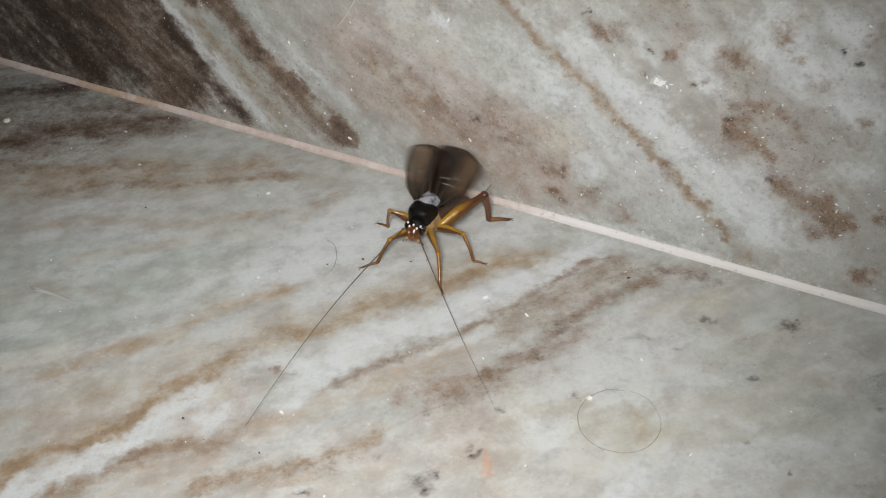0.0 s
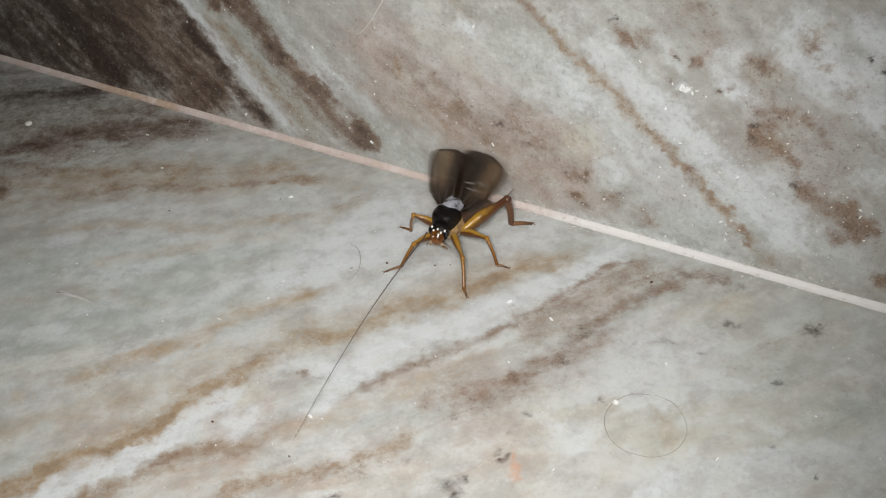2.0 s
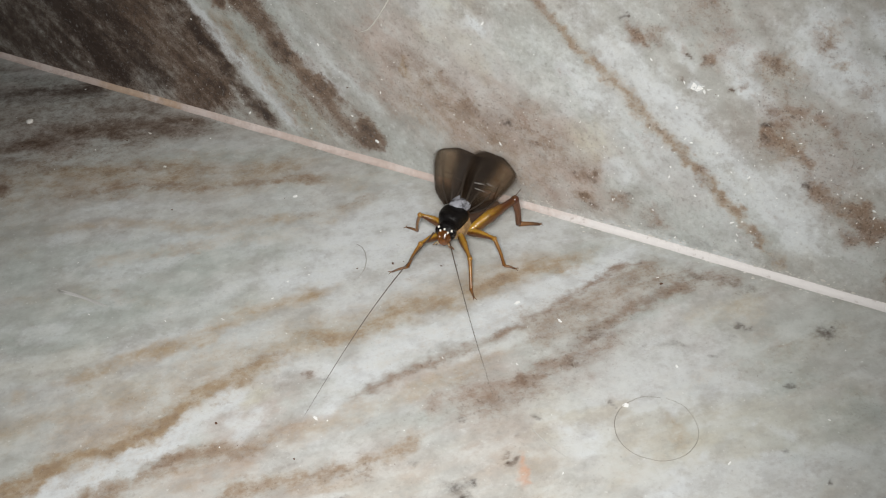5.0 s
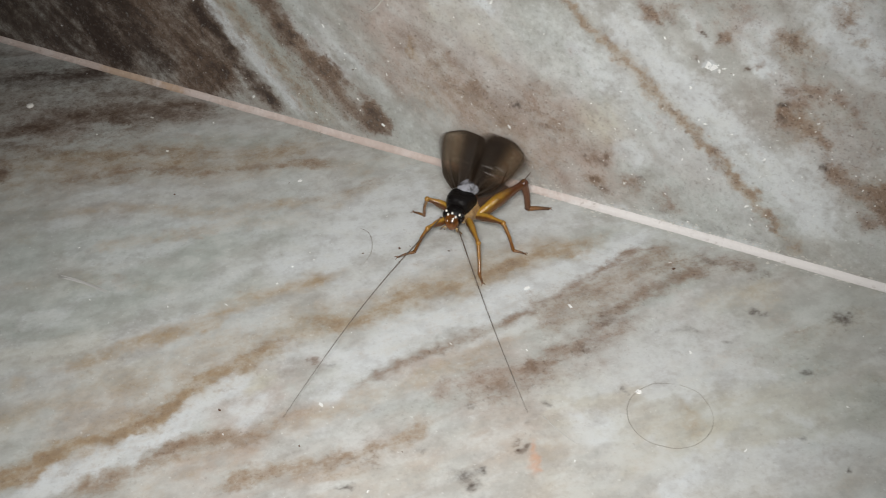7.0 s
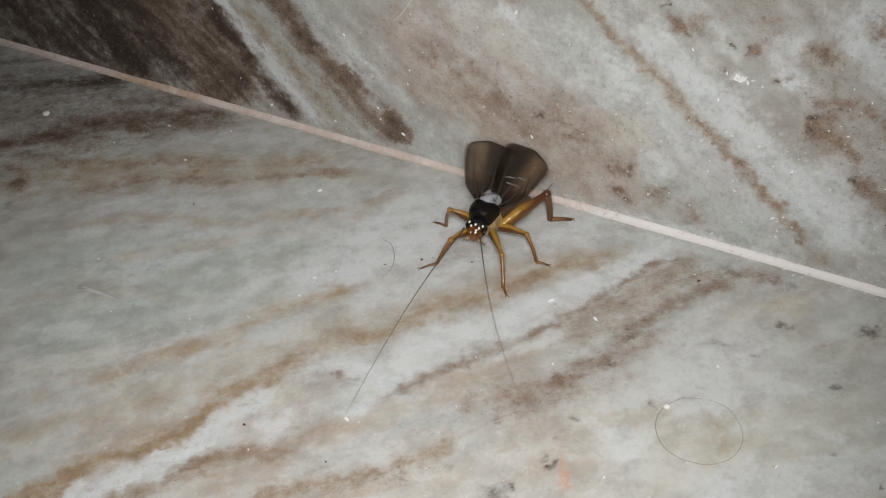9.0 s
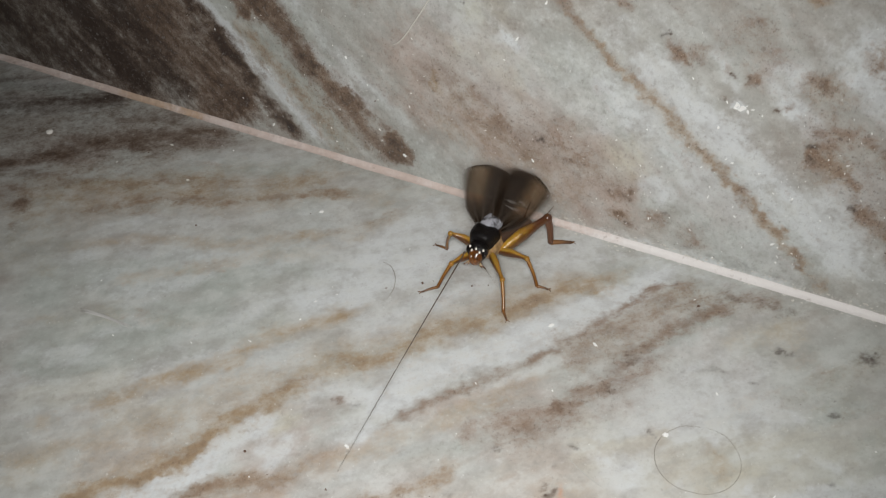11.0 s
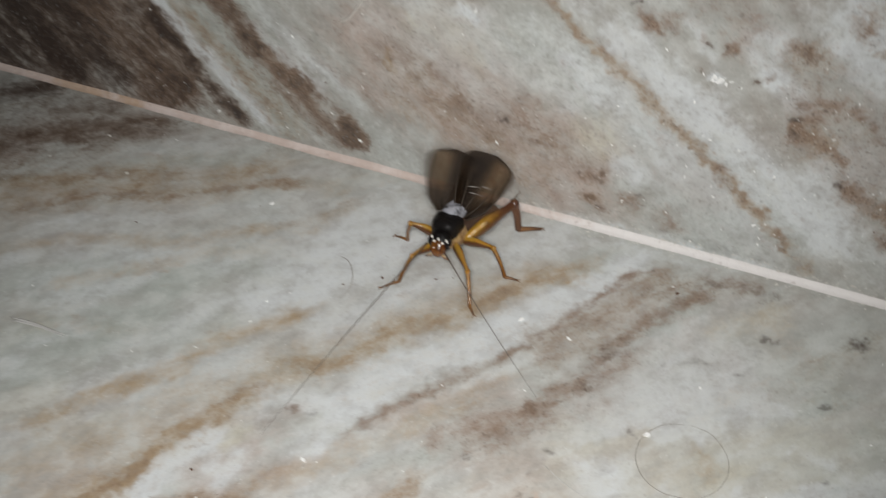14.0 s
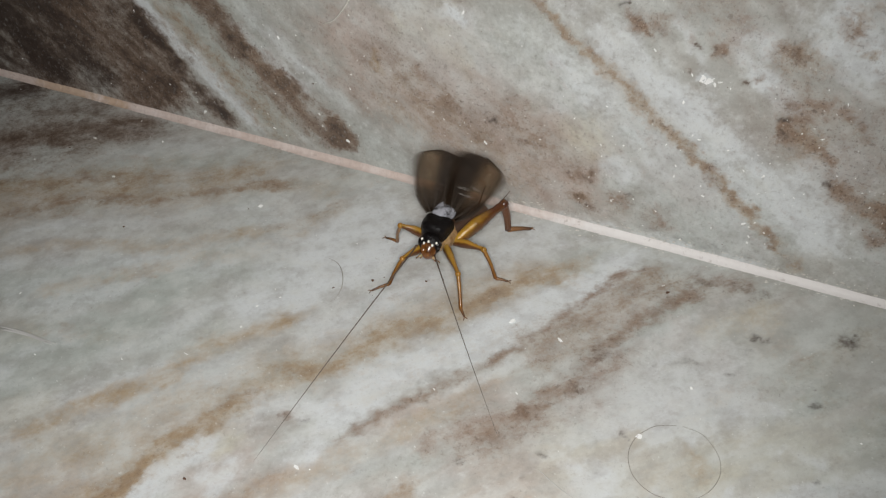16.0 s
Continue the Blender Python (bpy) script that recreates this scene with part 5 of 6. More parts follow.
def tube(bm, points, radii, steps=5, sides=10, flat=1.0, towards=(0, 0, 1)):
    """A limb: a tapering round bar along a bent line; flat squeezes it across."""
    line = bent(points, steps)
    lay = bm.verts.layers.float.get("along") or bm.verts.layers.float.new("along")
    wide = bm.verts.layers.float.get("flank") or bm.verts.layers.float.new("flank")
    n = len(line)
    rings = []
    for i, c in enumerate(line):
        f = i / (n - 1)
        g = f * (len(radii) - 1)
        k = min(int(g), len(radii) - 2)
        r = radii[k] + (radii[k + 1] - radii[k]) * (g - k)
        d = (line[min(i + 1, n - 1)] - line[max(i - 1, 0)]).normalized()
        x = d.cross(Vector(towards)).normalized()
        y = x.cross(d)
        ring = []
        for s in range(sides):
            a = 2 * math.pi * s / sides
            v = bm.verts.new(c + x * (math.cos(a) * r * flat) + y * (math.sin(a) * r))
            v[lay] = f
            v[wide] = abs(math.cos(a))
            ring.append(v)
        rings.append(ring)
    for a, b in zip(rings[:-1], rings[1:]):
        for s in range(sides):
            bm.faces.new((a[s], a[(s + 1) % sides], b[(s + 1) % sides], b[s]))
    bm.faces.new(rings[0][::-1])
    bm.faces.new(rings[-1])
    return bm


def lump(bm, centre, x, y, z, power=1.0, shape=None, around=20, down=12, shade=None):
    """A rounded body with half-axes x, y, z; power under 1 makes it boxier. shape may move a point of the unit ball."""
    lay = bm.verts.layers.float.get("along") or bm.verts.layers.float.new("along")
    c, x, y, z = Vector(centre), Vector(x), Vector(y), Vector(z)

    def put(th, ph):
        v = [math.sin(th) * math.cos(ph), math.sin(th) * math.sin(ph), math.cos(th)]
        v = [math.copysign(abs(t) ** power, t) for t in v]
        v = shape(*v) if shape else v
        w = bm.verts.new(c + x * v[0] + y * v[1] + z * v[2])
        w[lay] = 0.5 - 0.5 * v[2] if shade is None else shade
        return w

    rings = [[put(math.pi * i / down, 2 * math.pi * j / around) for j in range(around)] for i in range(1, down)]
    top, low = put(0, 0), put(math.pi, 0)
    for a, b in zip(rings[:-1], rings[1:]):
        for j in range(around):
            bm.faces.new((a[j], a[(j + 1) % around], b[(j + 1) % around], b[j]))
    for j in range(around):
        bm.faces.new((top, rings[0][(j + 1) % around], rings[0][j]))
        bm.faces.new((low, rings[-1][j], rings[-1][(j + 1) % around]))
    return bm


def spines(bm, start, end, count, length, away):
    a, b = Vector(start), Vector(end)
    for i in range(count):
        p = a.lerp(b, 0.35 + 0.6 * i / max(count - 1, 1))
        tube(bm, (p, p + (Vector(away) + (b - a).normalized()) * length), (0.006, 0.002), 1, 4)


def leg(root, name, joints, thick, mats, label, stout=1.0):
    """Thigh with hip, and under it the shin and the foot."""
    hip, knee, heel, toe = [Vector(j) for j in joints]
    bm = bmesh.new()
    a, b, c = thick
    mid = hip.lerp(knee, 0.45) + Vector((0, 0, 0.02))
    tube(bm, (hip, hip.lerp(knee, 0.2) + Vector((0, 0, 0.012)), mid, hip.lerp(knee, 0.8) + Vector((0, 0, 0.012)), knee), (a * 0.8, a, b, c, c * 1.05), 5, 12, 0.8)
    lump(bm, knee, SIDE * c * 1.1, AHEAD * c * 1.1, UP * c * 1.15, 1.0, None, 10, 6, 1.0)
    thigh = part(name, bm, mats[0], root, label, hip)
    bm = bmesh.new()
    bow = knee.lerp(heel, 0.5) + (knee - hip).normalized() * 0.015
    tube(bm, (knee, bow, heel), (c * 0.8 * stout, c * 0.7 * stout, c * 0.62 * stout, c * 0.7), 6, 12)
    spines(bm, knee, heel, 4, 0.035, (hip - knee).normalized() * -0.6)
    part("shin", bm, mats[1], thigh)
    bm = bmesh.new()
    step = heel.lerp(toe, 0.55) + Vector((0, 0, 0.012))
    tube(bm, (heel, step, toe + Vector((0, 0, 0.008))), (c * 0.62, c * 0.5, c * 0.42, c * 0.36), 4, 8)
    out = (toe - heel).normalized()
    cross = out.cross(UP)
    for way in (1, -1):
        tube(bm, (toe + Vector((0, 0, 0.01)), toe + out * 0.025 + cross * 0.015 * way + Vector((0, 0, 0.016)), toe + out * 0.045 + cross * 0.028 * way + Vector((0, 0, 0.004))), (0.006, 0.005, 0.002), 2, 5)
    part("foot", bm, mats[2], thigh)
    return thigh


WING_LONG = 0.76


def wing_material():
    """Smoky, half-clear membrane: part of the light goes straight through."""
    m, nt, bsdf = material("smoky_wing")
    at = nt.nodes.new("ShaderNodeAttribute")
    at.attribute_name = "along"
    n = noise_at(nt, 5.0, 4.0, 0.6)
    col = mix(nt, maths(nt, "MULTIPLY", ramp(nt, n, 0.35, 0.7), 0.8), (0.012, 0.007, 0.0035), (0.028, 0.016, 0.008))
    col = mix(nt, maths(nt, "MULTIPLY", at.outputs["Fac"], 0.85), col, (0.075, 0.052, 0.034))
    nt.links.new(col, bsdf.inputs["Base Color"])
    bsdf.inputs["Roughness"].default_value = 0.5
    bsdf.inputs["Specular IOR Level"].default_value = 0.10
    clear = nt.nodes.new("ShaderNodeBsdfTransparent")
    clear.inputs[0].default_value = (0.88, 0.81, 0.73, 1)
    blend = nt.nodes.new("ShaderNodeMixShader")
    nt.links.new(maths(nt, "ADD", maths(nt, "MULTIPLY", at.outputs["Fac"], -0.56), maths(nt, "ADD", 0.58, maths(nt, "MULTIPLY", n, 0.22)), True), blend.inputs[0])
    nt.links.new(clear.outputs[0], blend.inputs[1])
    nt.links.new(bsdf.outputs[0], blend.inputs[2])
    nt.links.new(blend.outputs[0], nt.nodes["Material Output"].inputs["Surface"])
    bump(nt, bsdf, n, 0.3, 0.03)
    return m


WING = wing_material()
RIB = insect_material("wing_rib", (0.030, 0.020, 0.012), (0.05, 0.035, 0.022), 0.75, 0.1)


def wing_shape(v, w, hand):
    """A point of the cupped wing: v along it from 0 to 1, w across from -1 (inner edge) to 1 (outer edge)."""
    half = 0.09 + 0.185 * math.sin(min(1.0, v * 1.25) * math.pi / 2) ** 0.9
    if w > 0:
        half = 0.06 + 0.09 * min(1.0, v / 0.18) + 0.125 * math.sin(min(1.0, v * 1.25) * math.pi / 2) ** 0.9
    half *= math.sqrt(max(0.0, 1 - max(0.0, (v - 0.76) / 0.245) ** 3.2))
    x = hand * (w * half * (1.0 if w > 0 else 1.0 + 0.25 * v) + 0.03 * v)
    y = v * WING_LONG * (0.92 if hand < 0 else 1.02) - 0.02 * w * w
    z = -0.07 * w * w * math.sin(math.pi * min(1, v + 0.15)) - 0.05 * v * v + (0.05 * max(0, w) ** 3)
    return Vector((x, y, z))


def wing(root, hinge, hand, label):
    hinge = Vector(hinge)
    bm = bmesh.new()
    lay = bm.verts.layers.float.new("along")
    nu, nv = 20, 26
    sheets = []
    for lift in (0.0, -0.006):
        grid = []
        for j in range(nv + 1):
            row = []
            for i in range(nu + 1):
                q = wing_shape(0.999 * math.sin(math.pi / 2 * j / nv) ** 0.85, 2 * i / nu - 1, hand)
                vert = bm.verts.new(hinge + q + Vector((0, 0, lift)))
                w = 2 * i / nu - 1
                # clear in the middle of the outer half, thick along the rim and the inner half; the base is darkened
                # for the body's shadow
                f = j / nv
                vert[lay] = math.exp(-((w - 0.42) / 0.44) ** 4) * min(1.0, max(0.0, (f - 0.05) / 0.25)) * min(1.0, max(0.0, (0.86 - f) / 0.18))
                row.append(vert)
            grid.append(row)
        sheets.append(grid)
    a, b = sheets
    for j in range(nv):
        for i in range(nu):
            bm.faces.new((a[j][i], a[j][i + 1], a[j + 1][i + 1], a[j + 1][i]))
            bm.faces.new((b[j][i], b[j + 1][i], b[j + 1][i + 1], b[j][i + 1]))
    rim = [(j, 0) for j in range(nv)] + [(nv, i) for i in range(nu)] + [(nv - j, nu) for j in range(nv)] + [(0, nu - i) for i in range(nu)]
    for (j, i), (k, l) in zip(rim, rim[1:] + rim[:1]):
        bm.faces.new((a[j][i], a[k][l], b[k][l], b[j][i]))
    ob = part("wing", bm, WING, root, label, hinge)
    for w0, w1, v1 in ((-0.98, -0.96, 0.95), (0.97, 0.95, 0.93), (0.45, 0.62, 0.9), (-0.1, 0.1, 0.75), (-0.45, -0.55, 0.8)):
        bm = bmesh.new()
        pts = [hinge + wing_shape(v1 * k / 8, w0 + (w1 - w0) * k / 8, hand) + Vector((0, 0, 0.004)) for k in range(9)]
        tube(bm, pts, (0.011, 0.008, 0.004), 1, 6)
        part("rib_or_glint", bm, RIB, ob)
    # short cross ribs; the right wing's pale ones stand in for reflections
    for v0, lean, w0, w1 in ((0.36, 0.05, -0.30, 0.40), (0.43, 0.07, -0.45, 0.05), (0.52, 0.03, 0.05, 0.50)):
        bm = bmesh.new()
        pts = [hinge + wing_shape(v0 + lean * k / 4, w0 + (w1 - w0) * k / 4, hand) + Vector((0, 0, 0.004)) for k in range(5)]
        tube(bm, pts, (0.002, 0.0048, 0.0036, 0.0012), 2, 6)
        part("rib_or_glint", bm, WING_GLINT if hand > 0 else RIB, ob)
    return ob


FEELERS = {}
WINGS = {}


def feeler(root, base, length, arch, label, slim=1.0):
    """A thread-like antenna that points along y and arches a little."""
    base = Vector(base)
    bm = bmesh.new()
    pts = [base + Vector((0, length * k / 8, arch * math.sin(math.pi * k / 8))) for k in range(9)]
    tube(bm, pts, [r * slim for r in (0.0100, 0.0072, 0.0056, 0.0045, 0.0033, 0.0015)], 5, 7)
    lump(bm, base, (0.020, 0, 0), (0, 0.026, 0), (0, 0, 0.020), 1.0, None, 8, 6)
    return part("antenna", bm, FEELER, root, label, base)


def cricket():
    root = new("cricket")
    root.empty_display_size = 0.2 * U
    root.location = ROOT * U
    root["spot"] = tuple(ROOT)
    tagged(root, "small black and amber cricket singing with raised smoky wings", "cricket")
    at = lambda f, s, u: ROOT + AHEAD * f + SIDE * s + UP * u

    # abdomen with its rings
    bm = bmesh.new()

    def ringed(x, y, z):
        k = 1 + 0.035 * math.sin(z * 16)
        return x * k, y * k, z

    lump(bm, at(-0.14, 0.0, 0.25), SIDE * 0.140, UP * 0.125, -AHEAD * 0.41 + UP * -0.06, 0.9, ringed, 20, 28)
    part("abdomen", bm, BELLY, root, "dark brown ringed abdomen")
    for way in (1, -1):
        bm = bmesh.new()
        tube(bm, (at(-0.48, 0.06 * way, 0.21), at(-0.62, 0.12 * way, 0.25), at(-0.77, 0.18 * way, 0.34 + 0.06 * way)), (0.014, 0.008, 0.003), 5, 7)
        part("cercus", bm, TOE, root)

    # thorax
    bm = bmesh.new()
    lump(bm, (-1.03, -1.0, 0.27), SIDE * 0.160, AHEAD * 0.22, UP * 0.14, 0.9, None, 20, 12, 0.55)
    part("thorax", bm, FLANK, root, "pale tan flank")
    bm = bmesh.new()
    lump(bm, (-1.075, -0.825, 0.465), SIDE * 0.125, AHEAD * 0.19, UP * 0.080, 0.85, lambda x, y, z: (x * (1 + 0.05 * math.sin(9 * y)), y, z * (1 + 0.06 * math.sin(7 * x))), 20, 12, 0.36)
    part("metanotum", bm, NOTUM, root, "wrinkled dark back plate with silvery highlights in its colour")

    # saddle-shaped neck shield
    bm = bmesh.new()

    def saddle(x, y, z):
        return x * (1.0 + 0.13 * y - 0.05 * y * y), y * (1 - 0.06 * x * x), z * (1 - 0.05 * y) + 0.06 * (1 - x * x) - 0.12 * y

    lump(bm, (-1.095, -1.045, 0.375), NECK_SIDE * 0.170, -NECK * 0.158, UP * 0.150, 0.52, saddle, 28, 18)
    part("pronotum", bm, BLACK, root, "velvety black neck shield")

    # head
    centre = Vector((-1.09, -1.235, 0.33))
    nose = (BROW * 0.75 - UP * 0.66).normalized()
    crown = (BROW * 0.66 + UP * 0.75).normalized()
    bm = bmesh.new()
    lump(bm, centre, BROW_SIDE * 0.126, nose * 0.138, crown * 0.118, 0.88, lambda x, y, z: (x * (1 - 0.16 * max(0, y)), y, z), 24, 16)
    head = part("head", bm, BLACK, root, "glossy black head", centre)
    bm = bmesh.new()
    lump(bm, centre + nose * 0.06 + crown * 0.016, BROW_SIDE * 0.096, nose * 0.120, crown * 0.110, 0.85, lambda x, y, z: (x * (1 - 0.22 * y), y, z), 20, 14, 0.5)
    part("face", bm, FACE, head, "shiny amber face")
    for way in (1, -1):
        bm = bmesh.new()
        lump(bm, centre + BROW_SIDE * 0.098 * way + crown * 0.036 + nose * 0.0, BROW_SIDE * 0.040, nose * 0.054, crown * 0.044, 1.0, None, 14, 10)
        part("eye", bm, EYE, head, "glossy black eye")
        for f, g, d in ((0.055, 0.0, -0.02), (0.10, 0.06, 0.07)):
            bm = bmesh.new()
            a = centre + nose * 0.13 + BROW_SIDE * (0.030 + f * 0.25) * way
            tube(bm, (a, a + nose * 0.03 + BROW_SIDE * f * 0.4 * way, a + nose * 0.02 + BROW_SIDE * f * 0.8 * way - UP * (0.045 + g * 0.2)), (0.009, 0.007, 0.009), 4, 7)
            part("palp", bm, FLANK, head)
    # small white lumps stand in for highlights on brow and face
    for s, n, c in ((-0.080, -0.030, 0.104), (-0.045, 0.012, 0.122), (0.004, -0.012, 0.127), (0.052, 0.022, 0.120), (-0.030, 0.085, 0.112), (0.026, 0.052, 0.118), (0.088, -0.012, 0.098)):
        bm = bmesh.new()
        lump(bm, centre + BROW_SIDE * s + nose * n + crown * c, BROW_SIDE * 0.014, nose * 0.017, crown * 0.010, 1.0, None, 8, 6)
        part("spot", bm, SPOT, head, "white highlight on the head, modelled as a spot")

    # legs: hip, knee, heel, toe
    slim, mats = (0.058, 0.055, 0.031), (FEMUR, SHIN, TOE)
    amber = "amber walking leg"
    leg(root, "leg", ((-0.97, -1.12, 0.23), (-0.653, -1.508, 0.28), (-0.527, -1.753, 0.03), (-0.453, -1.832, 0.0)), slim, mats, amber)
    leg(root, "leg", ((-1.16, -1.20, 0.22), (-1.305, -1.52, 0.28), (-1.394, -1.712, 0.03), (-1.541, -1.853, 0.0)), slim, mats, amber)
    leg(root, "leg", ((-0.89, -1.03, 0.23), (-0.519, -1.084, 0.30), (-0.33, -1.204, 0.03), (-0.198, -1.177, 0.0)), slim, mats, amber)
    leg(root, "leg", ((-1.23, -1.06, 0.24), (-1.485, -1.164, 0.40), (-1.589, -1.065, 0.025), (-1.74, -1.047, 0.0)), slim, mats, amber)
    big, mats = (0.080, 0.094, 0.054), (HIND, HIND_SHIN, TOE)
    jumping = "thick amber jumping leg with a reddish brown knee"
    leg(root, "hind_leg", ((-0.87, -1.02, 0.24), (-0.520, -0.445, 0.43), (-0.462, -0.425, 0.035), (-0.225, -0.290, 0.0)), big, mats, jumping, 1.2)
    leg(root, "hind_leg", ((-1.14, -0.92, 0.26), (-1.25, -0.36, 0.38), (-1.22, -0.28, 0.05), (-1.30, -0.14, 0.0)), big, mats, jumping, 1.2)

    FEELERS["left"] = feeler(root, (-1.228, -1.320, 0.310), 3.15, 0.15, "long thread-like dark antenna")
    FEELERS["right"] = feeler(root, (-1.016, -1.314, 0.270), 2.7, -0.09, "long thread-like dark antenna", 0.78)
    WINGS["left"] = wing(root, (-1.215, -0.87, 0.45), -1, "raised smoky half-clear wing, vibrating")
    WINGS["right"] = wing(root, (-0.985, -0.87, 0.44), 1, "raised smoky half-clear wing, vibrating")
    return root


cricket()

# ---- small things lying on the stone ----
HAIR = insect_material("grey_hair", (0.26, 0.23, 0.20), (0.38, 0.35, 0.31), 0.3, 0.05)
DUST = insect_material("brown_crumb", (0.12, 0.06, 0.035), (0.05, 0.03, 0.02), 0.8, 0.6, 20.0)
CHALK = insect_material("pale_crumb", (0.72, 0.71, 0.66), (0.60, 0.58, 0.53), 0.7, 0.5, 20.0)
FIBRE = insect_material("pale_fibre", (0.58, 0.58, 0.56), (0.50, 0.50, 0.48), 0.5, 0.1)


def glint_material():
    m, nt, bsdf = material("crystal_glint")
    # near-white base colour stands in for the lamp's glints on crystals
    bsdf.inputs["Base Color"].default_value = (0.93, 0.94, 0.92, 1)
    bsdf.inputs["Roughness"].default_value = 0.18
    bsdf.inputs["Specular IOR Level"].default_value = 0.9
    return m


GLINT = glint_material()


def small_thing(name, bm, mat, label, category, spot, group="", kind=""):
    me = bpy.data.meshes.new(name)
    here = Vector(spot)
    for v in bm.verts:
        v.co = (v.co - here) * U
    bmesh.ops.recalc_face_normals(bm, faces=bm.faces)
    for f in bm.faces:
        f.smooth = True
    bm.to_mesh(me)
    bm.free()
    me.materials.append(mat)
    ob = new(name, me)
    ob.location = here * U
    return tagged(ob, label, category, group, kind)


def hair_ring():
    bm = bmesh.new()
    pts = []
    for k in range(25):
        a = math.radians(100 + 352 * k / 24)
        r = 0.415 * (1 + 0.03 * math.sin(2 * a + 0.6))
        pts.append((2.02 + r * math.cos(a), -2.76 + r * math.sin(a), 0.010 + 0.012 * (k % 5 == 2) + (0.01 if k > 21 else 0)))
    tube(bm, pts, (0.0018, 0.0026, 0.0024, 0.0014), 3, 6)
    return small_thing("hair", bm, HAIR, "single grey hair curled into a ring on the floor", "hair", (2.02, -2.76, 0.0))


def hair_arc():
    bm = bmesh.new()
    tube(bm, ((-2.206, -1.586, 0.006), (-2.077, -1.621, 0.010), (-1.954, -1.749, 0.016), (-1.870, -1.934, 0.012), (-1.861, -2.126, 0.006)), (0.0016, 0.0036, 0.004, 0.0034, 0.0016), 5, 6)
    return small_thing("hair", bm, HAIR, "short dark hair bent like a sickle on the floor", "hair", (-1.95, -1.8, 0.0))


def fibre(points, radii, label, spot, mat=None, strands=1):
    rng = random.Random(7)
    bm = bmesh.new()
    for k in range(strands):
        shift = Vector((rng.uniform(-0.06, 0.06), (k - strands / 2 + 0.5) * 0.014, 0)) if strands > 1 else Vector((0, 0, 0))
        tube(bm, [Vector(p) + shift + Vector((0, rng.uniform(-0.012, 0.012), 0)) * (strands > 1) for p in points], radii, 4, 6, 1.0)
    if spot[1] < -0.1:
        for v in bm.verts:
            v.co.z = 0.002 + max(0.0, v.co.z) * 0.3
    return small_thing("fibre", bm, mat or FIBRE, label, "fibre", spot)


def crumb(x, y, size, mat, label, seed):
    rng = random.Random(seed)
    bm = bmesh.new()
    bmesh.ops.create_icosphere(bm, subdivisions=2, radius=1.0)
    sx, sy, sz, turn = size * rng.uniform(0.8, 1.4), size * rng.uniform(0.6, 0.9), size * rng.uniform(0.4, 0.6), rng.uniform(0, 3)
    for v in bm.verts:
        k = 1 + 0.35 * noise.noise(v.co * 1.7 + Vector((seed * 3.1, 0, 0)))
        p = Vector((v.co.x * sx * k, v.co.y * sy * k, (max(v.co.z, -0.6) + 0.6) * sz * k))
        p.rotate(Euler((0, 0, turn)))
        v.co = p + Vector((x, y, 0))
    return small_thing("crumb", bm, mat, label, "crumb", (x, y, 0), "crumbs on the floor")


